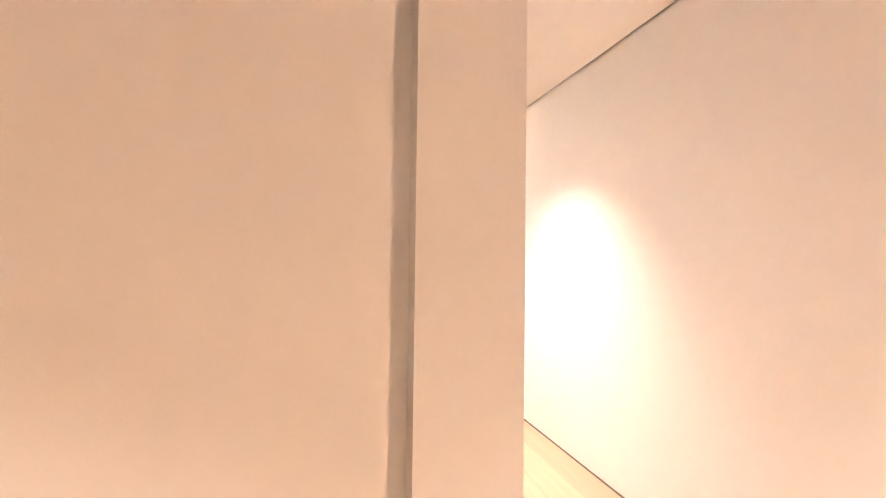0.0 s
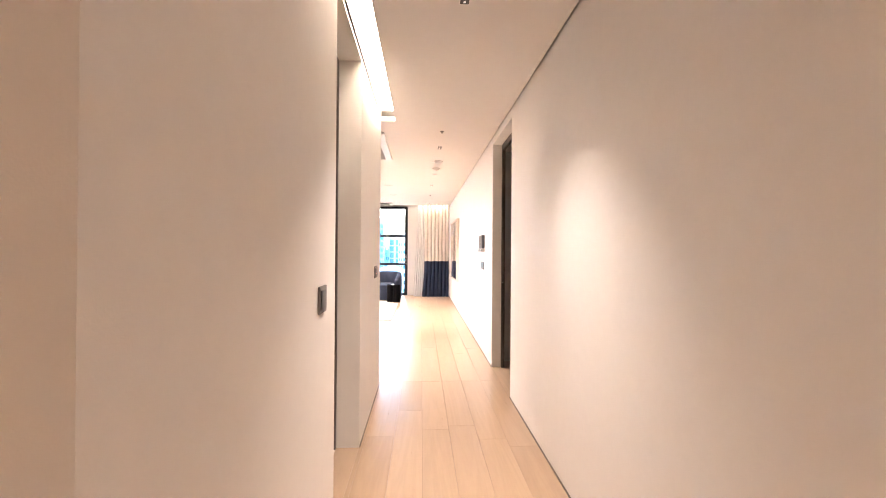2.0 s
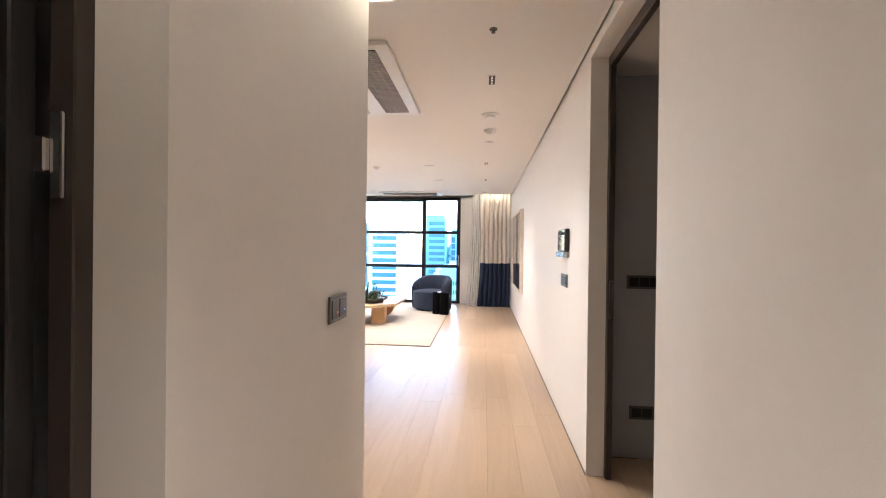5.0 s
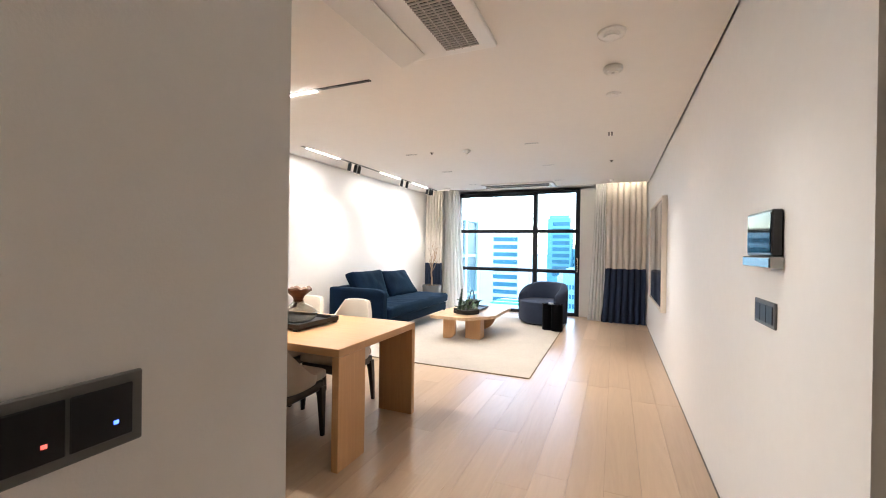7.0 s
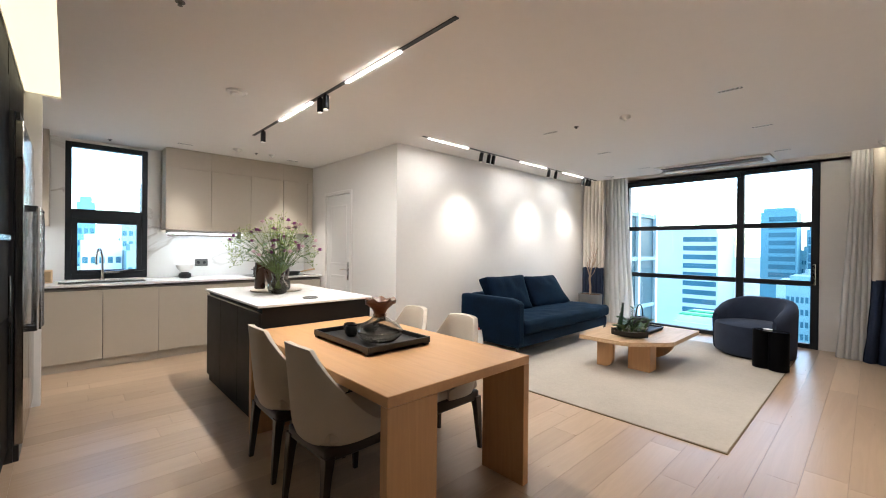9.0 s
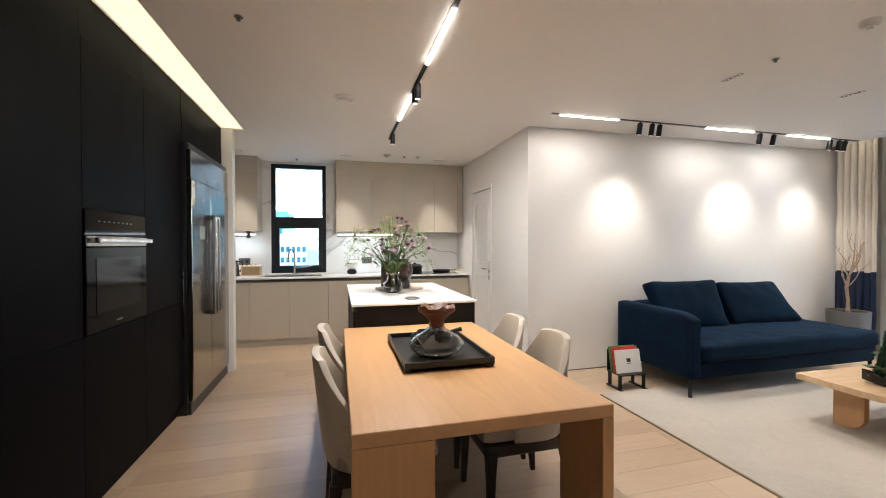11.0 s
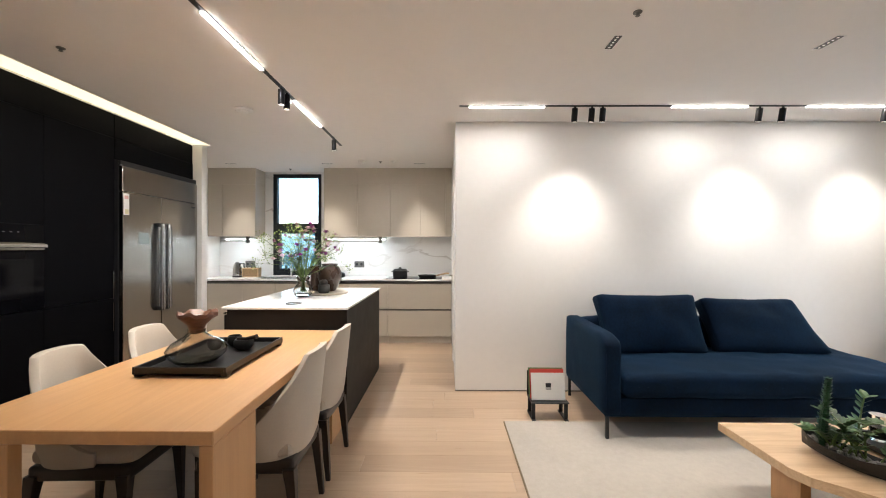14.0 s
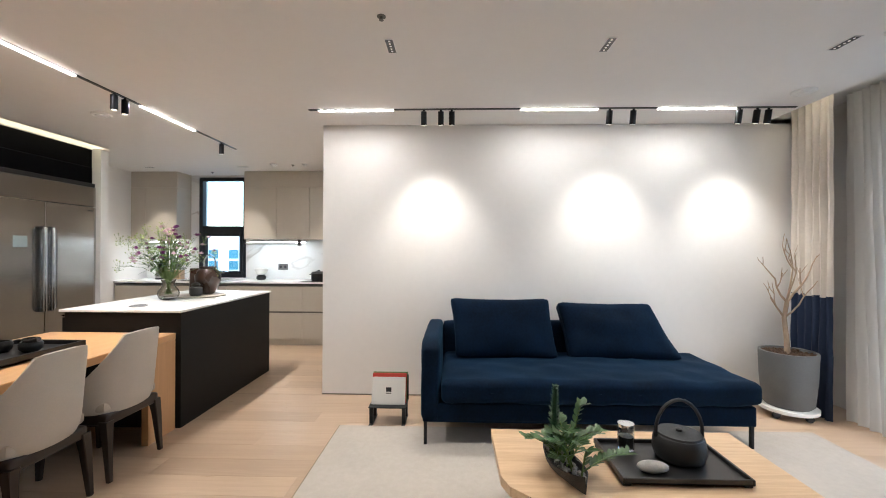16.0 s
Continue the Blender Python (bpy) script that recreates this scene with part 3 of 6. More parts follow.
def hall_door():
    d = thing("door_1", X_HALL - 0.2, -4.33, 0, "black wood-grain door standing open into a dark room", "door", kind="structure")
    fr = bmesh.new()
    xa, xb = X_HALL - 0.195, X_HALL - 0.145
    box(fr, xa, xb, -4.300, -4.262, 0, 2.30, 0.003)
    box(fr, xa, xb, -5.123, -5.085, 0, 2.30, 0.003)
    box(fr, xa, xb, -5.123, -4.262, 2.30, 2.484, 0.003)
    part("door_frame", fr, BROWN_FRAME, d, "dark brown door frame")
    part("door_leaf", B(-2.02, X_HALL - 0.205, -4.352, -4.310, 0.01, 2.29, 0.003), BLACK_WOOD, d)
    for z in (2.07, 1.47, 0.32):
        h = bmesh.new()
        box(h, X_HALL - 0.182, X_HALL - 0.158, -4.309, -4.301, z - 0.075, z + 0.075, 0.004, seg=2)
        box(h, X_HALL - 0.215, X_HALL - 0.182, -4.318, -4.303, z - 0.03, z + 0.03, 0.003)
        part("hinge", h, CHROME, d, "steel concealed hinge")
    part("threshold", B(xa, xb, -5.085, -4.300, -0.004, 0.006), WALLW, d, "pale stone threshold")


hall_door()


def side_doorway():
    d = thing("door_2", 0.1, -2.985, 0, "open doorway with a slim dark brown frame", "door frame", kind="structure")
    fr = bmesh.new()
    xa, xb = 0.100, 0.134
    box(fr, xa, xb, -2.545, -2.506, 0, 2.37, 0.003)
    box(fr, xa, xb, -3.439, -3.400, 0, 2.37, 0.003)
    box(fr, xa, xb, -3.439, -2.506, 2.37, 2.434, 0.003)
    part("door_frame", fr, BROWN_FRAME, d)
    k = bmesh.new()
    box(k, 0.106, 0.126, -2.549, -2.5455, 0.92, 1.14, 0.002)
    part("strike_plate", k, CHROME, d, "steel strike plate")
    part("door_leaf", B(0.175, 1.02, -3.50, -3.46, 0.01, 2.36, 0.003), BROWN_FRAME, d)


side_doorway()


def kitchen_door():
    x0, x1, h = KD
    d = thing("door_3", (x0 + x1) / 2, 0.02, 0, "closed white panelled door with a lever handle", "door", kind="structure")
    fr = bmesh.new()
    for a in ((x0 - 0.035, x0 + 0.012, -0.012, 0.12, 0, h + 0.035), (x1 - 0.012, x1 + 0.035, -0.012, 0.12, 0, h + 0.035), (x0 + 0.012, x1 - 0.012, -0.012, 0.12, h - 0.012, h + 0.035)):
        box(fr, *a, bev=0.004)
    part("door_frame", fr, WALLW, d)
    lf = bmesh.new()
    box(lf, x0 + 0.015, x1 - 0.015, 0.012, 0.05, 0.006, h - 0.015, 0.003)
    part("door_leaf", lf, WHITEPL, d)
    for z0, z1 in ((0.18, 0.92), (1.06, 1.88)):
        r = bmesh.new()
        for a in ((x0 + 0.12, x1 - 0.12, 0.006, 0.0125, z0, z0 + 0.025), (x0 + 0.12, x1 - 0.12, 0.006, 0.0125, z1 - 0.025, z1), (x0 + 0.12, x0 + 0.145, 0.006, 0.0125, z0 + 0.025, z1 - 0.025), (x1 - 0.145, x1 - 0.12, 0.006, 0.0125, z0 + 0.025, z1 - 0.025)):
            box(r, *a, bev=0.003)
        part("door_panel", r, WHITEPL, d)
    hd = bmesh.new()
    box(hd, x1 - 0.095, x1 - 0.055, 0.004, 0.0125, 0.86, 1.10, 0.003)
    tube(hd, [(x1 - 0.075, 0.008, 1.0), (x1 - 0.075, -0.045, 1.0)], 0.009)
    tube(hd, [(x1 - 0.068, -0.042, 1.0), (x1 - 0.19, -0.045, 1.0)], 0.009)
    part("door_handle", hd, CHROME, d, "steel lever handle", smooth=True)


kitchen_door()

# ---- kitchen: tall black cabinets, oven, refrigerator ----
CABX = [-1.32, -1.70, -2.28, -2.925, -3.545, -4.165]
for k, (b, a) in enumerate(zip(CABX, CABX[1:])):
    c = thing("tall_cabinet", (a + b) / 2, -3.3, 0, "matt black handleless tall cabinet built into the wall", "cabinet", "tall black cabinets")
    oven_unit = k == 3
    g = 0.0015
    part("body", B(a + 0.001, b - 0.001, -3.66, Y_CAB - 0.03, 0.09, 2.288), BLACK_LAM, c)
    part("plinth", B(a + 0.001, b - 0.001, -3.6, Y_CAB - 0.05, 0, 0.09), BLACK_LAM, c)
    part("filler", B(a + 0.001, b - 0.001, -3.09, Y_CAB - 0.006, 2.292, 2.60), BLACK_LAM, c)
    if oven_unit:
        part("door", B(a + g, b - g, Y_CAB - 0.028, Y_CAB, 0.09, 0.883, 0.0015), BLACK_LAM, c)
        part("door", B(a + g, b - g, Y_CAB - 0.028, Y_CAB, 1.49, 2.288, 0.0015), BLACK_LAM, c)
    else:
        part("door", B(a + g, b - g, Y_CAB - 0.028, Y_CAB, 0.09, 0.883, 0.0015), BLACK_LAM, c)
        part("door", B(a + g, b - g, Y_CAB - 0.028, Y_CAB, 0.887, 2.288, 0.0015), BLACK_LAM, c)
        if a < -4.1:
            for z0, z1 in ((0.88, 1.12), (0.60, 0.85)):
                part("handle", B(a + 0.012, a + 0.026, Y_CAB, Y_CAB + 0.012, z0, z1, 0.003), STEEL, c, "slim steel edge pull")


def oven():
    a, b = -3.54, -2.93
    o = thing("oven", (a + b) / 2, -3.25, 0.885, "built-in black glass oven with a steel handle bar", "oven")
    y = Y_CAB
    part("body", B(a + 0.03, b - 0.03, -3.55, y - 0.031, 0.90, 1.48), DARKPL, o)
    part("control_panel", B(a, b, y - 0.029, y + 0.006, 1.363, 1.487, 0.002), BLACKGLASS, o)
    part("door", B(a, b, y - 0.029, y + 0.010, 0.888, 1.305, 0.003), BLACKGLASS, o, "dark glass oven door")
    part("steel_band", B(a, b, y - 0.029, y + 0.012, 1.308, 1.36, 0.003), STEEL, o)
    part("handle", B(a + 0.02, b - 0.02, y + 0.035, y + 0.055, 1.325, 1.352, 0.008, seg=2), CHROME, o, "steel handle bar")
    for x in (a + 0.06, b - 0.06):
        part("handle_post", B(x - 0.01, x + 0.01, y + 0.012, y + 0.036, 1.33, 1.347), CHROME, o)
    part("window", B(a + 0.08, b - 0.08, y + 0.0102, y + 0.0118, 0.98, 1.25), M("oven_window", (0.003, 0.003, 0.004), 0.1, var=0.0, spec=0.2), o)
    for k in range(8):
        x = a + 0.17 + k * 0.045
        part("touch_mark", B(x, x + 0.014, y + 0.0062, y + 0.0072, 1.43, 1.437), GREYPL, o)
    part("maker_plate", B(-3.25, -3.19, y + 0.0102, y + 0.0112, 0.915, 0.925), STEEL, o)


oven()


def fridge():
    a, b = -5.252, -4.170
    xm = -4.66
    f = thing("refrigerator", (a + b) / 2, -3.3, 0, "built-in stainless steel side-by-side refrigerator", "refrigerator")
    y = Y_CAB + 0.055     # doors stand proud of the cabinets
    part("body", B(a + 0.004, b - 0.004, -3.66, y - 0.035, 0.0, 2.10), DARKPL, f)
    part("surround", B(a, b, -3.2, Y_CAB - 0.004, 2.292, 2.60), BLACK_LAM, f)
    part("header", B(a, b, -3.2, Y_CAB, 2.105, 2.288), BLACK_LAM, f, "black panel over the refrigerator")
    part("vent", B(a + 0.006, b - 0.006, y - 0.03, y - 0.012, 2.055, 2.10, 0.002), DARKPL, f)
    part("top_panel", B(a + 0.012, b - 0.012, y - 0.032, y + 0.002, 1.83, 2.05, 0.003), STEEL, f)
    for s, (x0, x1) in enumerate(((a + 0.012, xm - 0.002), (xm + 0.002, b - 0.012))):
        d = part("door", B(x0, x1, y - 0.032, y + 0.006, 0.10, 1.825, 0.004), STEEL, f)
        hx = xm - 0.042 if s == 0 else xm + 0.042
        h = bmesh.new()
        tube(h, [(hx, y + 0.05, 0.72), (hx, y + 0.05, 1.56)], 0.020, 12)
        part("handle", h, CHROME, d, "steel bar handle", smooth=True)
        w = bmesh.new()
        n = 26
        tube(w, [(hx, y + 0.05, 0.74 + 0.80 * i / n) for i in range(n + 1)], [0.027 + 0.006 * random.random() for _ in range(n + 1)], 12)
        part("handle_wrap", w, M_glass("film_wrap", (0.85, 0.87, 0.9), 0.25, 1.2), d, "crinkled clear film wrapped round the handle")
        for z in (0.73, 1.55):
            part("handle_mount", B(hx - 0.018, hx + 0.018, y + 0.006, y + 0.05, z - 0.02, z + 0.02, 0.003), DARKMETAL, d)
    part("plinth", B(a + 0.012, b - 0.012, y - 0.06, y - 0.01, 0.0, 0.095), DARKPL, f)
    st = part("energy_label", B(-4.250, -4.186, y + 0.0062, y + 0.0072, 1.62, 1.81), PAPER, f, "white energy rating label")
    part("label_print", B(-4.240, -4.196, y + 0.0074, y + 0.0080, 1.762, 1.790), M("label_pink", (0.62, 0.36, 0.32), 0.6, var=0.1), st)
    part("label_foot", B(-4.244, -4.20, y + 0.0074, y + 0.0080, 1.625, 1.67), M("label_yellow", (0.58, 0.52, 0.30), 0.6, var=0.05), st)
    part("notice", B(-4.49, -4.36, y + 0.0062, y + 0.0070, 1.36, 1.47), M("notice_film", (0.26, 0.31, 0.31), 0.25, var=0.02), f, "pale translucent notice film")
    part("badge", B(a + 0.05, a + 0.12, y + 0.0062, y + 0.0075, 1.775, 1.787), DARKPL, f)


fridge()

# ---- kitchen: base units, worktop, wall units ----
XB = -6.25
BJ = [-3.59, -2.94, -2.47, -1.98, -1.43, -0.90, -0.012]
for k, (a, b) in enumerate(zip(BJ, BJ[1:])):
    c = thing("base_cabinet", -6.55, (a + b) / 2, 0, "greige handleless base cabinet under the worktop", "cabinet", "greige base cabinets")
    part("body", B(X_KIT + 0.002, XB - 0.022, a + 0.001, b - 0.001, 0.09, 0.845), GREIGE_D, c)
    part("plinth", B(X_KIT + 0.05, XB - 0.05, a + 0.001, b - 0.001, 0.0, 0.09), GREIGE, c)
    if k in (4, 5):
        part("drawer", B(XB - 0.02, XB, a + 0.002, b - 0.002, 0.095, 0.455, 0.0015), GREIGE, c)
        part("drawer", B(XB - 0.02, XB, a + 0.002, b - 0.002, 0.480, 0.825, 0.0015), GREIGE, c)
    else:
        part("door", B(XB - 0.02, XB, a + 0.002, b - 0.002, 0.095, 0.825, 0.0015), GREIGE, c)


def worktop():
    w = thing("worktop", -6.55, -1.8, 0.85, "white stone worktop along the kitchen wall", "worktop")
    sy0, sy1, sx0, sx1 = -2.82, -2.08, -6.72, -6.36
    t = bmesh.new()
    x0, x1 = X_KIT + 0.001, XB + 0.015
    for a in ((x0, x1, -3.598, sy0), (x0, x1, sy1, -0.003), (x0, sx0, sy0, sy1), (sx1, x1, sy0, sy1)):
        box(t, *a, 0.868, 0.892)
    part("top", t, MARBLE, w)
    s = bmesh.new()
    for a in ((sx0, sx1, sy0, sy1, 0.70, 0.706), (sx0 - 0.006, sx0, sy0, sy1, 0.70, 0.886), (sx1, sx1 + 0.006, sy0, sy1, 0.70, 0.886), (sx0, sx1, sy0 - 0.006, sy0, 0.70, 0.886), (sx0, sx1, sy1, sy1 + 0.006, 0.70, 0.886)):
        box(s, *a)
    part("sink", s, STEEL, w, "steel undermount sink")


worktop()
bm = bmesh.new()
for a in ((-3.598, KW[0] - 0.001, 0.893, 1.50), (KW[1] + 0.001, -0.002, 0.893, 1.50), (-2.885, KW[0] - 0.001, 1.50, 2.499), (KW[1] + 0.001, -1.89, 1.50, 2.499)):
    box(bm, X_KIT + 0.001, X_KIT + 0.012, *a)
setting("backsplash", bm, MARBLE, "white marble-look backsplash with grey veins", "backsplash")

XU = -6.53
for a, b, first in ((-3.59, -3.37, 1), (-3.37, -2.89, 0), (-1.88, -1.39, 0), (-1.39, -0.905, 0), (-0.905, -0.46, 0), (-0.46, -0.10, 0), (-0.10, -0.012, 1)):
    c = thing("wall_cabinet", -6.7, (a + b) / 2, 1.50, "greige handleless wall cabinet with a soffit above", "cabinet", "greige wall cabinets")
    part("body", B(X_KIT + 0.013, XU - 0.022, a + 0.001, b - 0.001, 1.50, 2.26), GREIGE, c)
    part("door", B(XU - 0.02, XU, a + 0.002, b - 0.002, 1.495, 2.26, 0.0015), GREIGE, c)
    part("soffit", B(X_KIT + 0.013, XU - 0.006, a + 0.0005, b - 0.0005, 2.263, 2.499), GREIGE, c)

for y0, y1 in ((-3.36, -2.93), (-1.86, -0.98)):
    h = thing("under_cabinet_light", -6.6, (y0 + y1) / 2, 1.44, "slim cool white light bar under the wall cabinet", "light")
    part("housing", B(-6.66, -6.56, y0, y1, 1.455, 1.494, 0.004), WHITEPL, h)
    part("lamp", B(-6.65, -6.57, y0 + 0.02, y1 - 0.02, 1.448, 1.4545), LED_C, h)
    r = bmesh.new()
    tube(r, [(-6.545, y0, 1.432), (-6.545, y1 - 0.05, 1.432)], 0.010, 8)
    box(r, -6.56, -6.53, y1 - 0.1, y1 - 0.05, 1.40, 1.494, 0.003)
    part("rail", r, STEEL, h, "steel hanging rail")


def faucet():
    f = thing("faucet", -6.70, -2.45, 0.892, "chrome gooseneck kitchen tap with side levers", "faucet")
    b = bmesh.new()
    lathe(b, [(0.026, 0.893), (0.026, 0.91), (0.016, 0.93), (0.016, 1.02)], 16, -6.77, -2.45)
    part("base", b, CHROME, f, smooth=True)
    n = bmesh.new()
    pts = [(-6.77, -2.45, 1.0), (-6.77, -2.45, 1.16)] + [(-6.77 + 0.09 - 0.09 * math.cos(a), -2.45 - 0.02 * a, 1.16 + 0.10 * math.sin(a)) for a in [i * math.pi / 10 for i in range(1, 11)]] + [(-6.59, -2.51, 1.08)]
    tube(n, pts, 0.012, 10)
    part("spout", n, CHROME, f, smooth=True)
    l = bmesh.new()
    tube(l, [(-6.77, -2.45, 0.985), (-6.76, -2.30, 0.99)], 0.012, 10)
    tube(l, [(-6.76, -2.33, 0.99), (-6.74, -2.22, 1.01)], 0.008, 8)
    part("lever", l, CHROME, f, smooth=True)


faucet()


def lathed(name, prof, x, y, z, mat, label, cat, seg=28, parent=None, partname="body", **k):
    t = parent or thing(name, x, y, z, label, cat)
    b = bmesh.new()
    lathe(b, prof, seg, **k)
    part(partname, b, mat, t, smooth=True, world=False)
    return t


def kitchen_small():
    z = 0.8925
    k = lathed("electric_kettle", [(0.062, 0.025), (0.066, 0.05), (0.06, 0.13), (0.045, 0.19), (0.035, 0.205)], -6.62, -3.2, z, STEEL, "steel electric kettle with a black handle", "kettle")
    b = bmesh.new()
    lathe(b, [(0.068, 0.0), (0.068, 0.024)], 24)
    part("base", b, DARKPL, k, world=False)
    h = bmesh.new()
    tube(h, [(0.0, 0.04, 0.20), (0.0, 0.10, 0.20), (0.0, 0.105, 0.12), (0.0, 0.07, 0.06)], 0.011, 8)
    part("handle", h, DARKPL, k, world=False, smooth=True)
    lathed("lid", [(0.036, 0.205), (0.03, 0.215), (0.008, 0.225)], 0, 0, 0, DARKPL, "", "", 18, parent=k, partname="lid")
    r = thing("radio", -6.62, -2.985, z, "small wooden box radio with a woven front", "radio")
    part("case", B(-0.05, 0.05, -0.125, 0.125, 0.0, 0.14, 0.01, seg=2), OAK_Y, r, world=False)
    part("grille", B(0.0505, 0.056, -0.110, 0.110, 0.015, 0.125, 0.004), M("woven_front", (0.25, 0.17, 0.09), 0.9, var=0.3, scale=60, bump=0.5), r, world=False)
    for y in (-0.06, 0.0, 0.05):
        kb = bmesh.new()
        lathe(kb, [(0.010, 0.1405), (0.010, 0.152)], 12, 0, y)
        part("knob", kb, DRIFTWOOD, r, world=False)
    o = lathed("bowl_on_stand", [(0.02, 0.075), (0.05, 0.085), (0.085, 0.12), (0.098, 0.165), (0.094, 0.165), (0.08, 0.125), (0.03, 0.09)], -6.62, -1.66, z, M("white_ceramic", (0.8, 0.78, 0.74), 0.3, var=0.02), "white ceramic bowl on a round black stand", "bowl", partname="bowl")
    lathed("", [(0.055, 0.0), (0.07, 0.02), (0.066, 0.055), (0.04, 0.074)], 0, 0, 0, DARKPL, "", "", 24, parent=o, partname="stand")
    for yy in (-1.43, -3.12):
        s = thing("wall_outlet", X_KIT + 0.012, yy, 1.05, "dark double wall outlet on the marble backsplash", "outlet", "kitchen outlets")
        part("plate", B(X_KIT + 0.0125, X_KIT + 0.022, yy - 0.075, yy + 0.075, 1.03, 1.125, 0.003), GREYPL, s)
        for d in (-0.035, 0.035):
            b = bmesh.new()
            lathe(b, [(0.020, 0), (0.020, 0.003)], 16)
            b.transform(pose(X_KIT + 0.022, yy + d, 1.078, 0, 90, 0))
            part("socket", b, DARKPL, s)
    c = thing("cooktop", -6.5, -0.55, z, "flush black glass induction cooktop", "cooktop")
    part("glass", B(-6.76, -6.30, -0.95, -0.15, z, z + 0.005, 0.002), BLACKGLASS, c)
    p = lathed("cooking_pot", [(0.095, 0.006), (0.105, 0.02), (0.105, 0.105), (0.112, 0.11), (0.10, 0.112), (0.10, 0.03), (0.02, 0.02)], -6.52, -0.76, z, IRON, "black cast iron pot with a lid", "pot")
    lathed("", [(0.108, 0.112), (0.09, 0.13), (0.02, 0.138), (0.018, 0.155), (0.006, 0.157)], 0, 0, 0, IRON, "", "", 24, parent=p, partname="lid")
    for d in (-1, 1):
        part("handle", B(-0.03, 0.03, d * 0.108 - 0.02, d * 0.108 + 0.02, 0.085, 0.097, 0.004), IRON, p, world=False)
    q = lathed("frying_pan", [(0.11, 0.006), (0.135, 0.045), (0.14, 0.046), (0.12, 0.012), (0.02, 0.010)], -6.50, -0.36, z, IRON, "black frying pan with a wooden handle", "pan")
    h = bmesh.new()
    tube(h, [(0.06, 0.125, 0.04), (0.12, 0.26, 0.075), (0.14, 0.31, 0.08)], [0.010, 0.014, 0.011], 8)
    part("handle", h, OAK_Y, q, "wooden handle", world=False, smooth=True)


kitchen_small()


# ---- island and dining table ----
def island():
    i = thing("kitchen_island", -4.39, -1.30, 0, "dark kitchen island with a white marble top", "island")
    x0, x1, y0, y1 = -5.12, -3.650, -1.758, -0.822
    part("body", B(x0 + 0.02, x1 - 0.004, y0 + 0.03, y1 - 0.006, 0.0, 0.865), ISLAND_DARK, i)
    part("top", B(x0, x1 + 0.012, y0 - 0.004, y1 + 0.004, 0.868, 0.886, 0.002), MARBLE_TOP, i, "white marble slab with brown veins")
    for a, b in ((x0 + 0.02, -4.64), (-4.64, -4.15), (-4.15, x1 - 0.004)):
        d = part("door", B(a + 0.002, b - 0.002, y0 + 0.008, y0 + 0.029, 0.07, 0.825, 0.0015), ISLAND_DARK, i)
        part("grip_rail", B(a + 0.002, b - 0.002, y0 + 0.004, y0 + 0.012, 0.832, 0.842), STEEL, d, "thin metal grip rail")


island()


def dining_table():
    t = thing("dining_table", -2.82, -1.35, 0, "rectangular oak dining table with slab legs", "table")
    x0, x1, y0, y1, h, th = -3.642, -1.985, -1.818, -0.858, 0.718, 0.048
    part("tabletop", B(x0, x1, y0, y1, h - th, h, 0.003), OAK_X, t)
    e = 0.0005
    part("leg", B(x1 - 0.048, x1, y0, y0 + 0.27, 0, h - th - e, 0.002), OAK_Z, t)
    part("leg", B(x1 - 0.30, x1, y1 - 0.048, y1, 0, h - th - e, 0.002), OAK_Z, t)
    part("leg", B(x0 + 0.004, x0 + 0.27, y1 - 0.048, y1, 0, h - th - e, 0.002), OAK_Z, t)
    part("leg", B(x0 + 0.004, x0 + 0.052, y0, y0 + 0.27, 0, h - th - e, 0.002), OAK_Z, t)


dining_table()


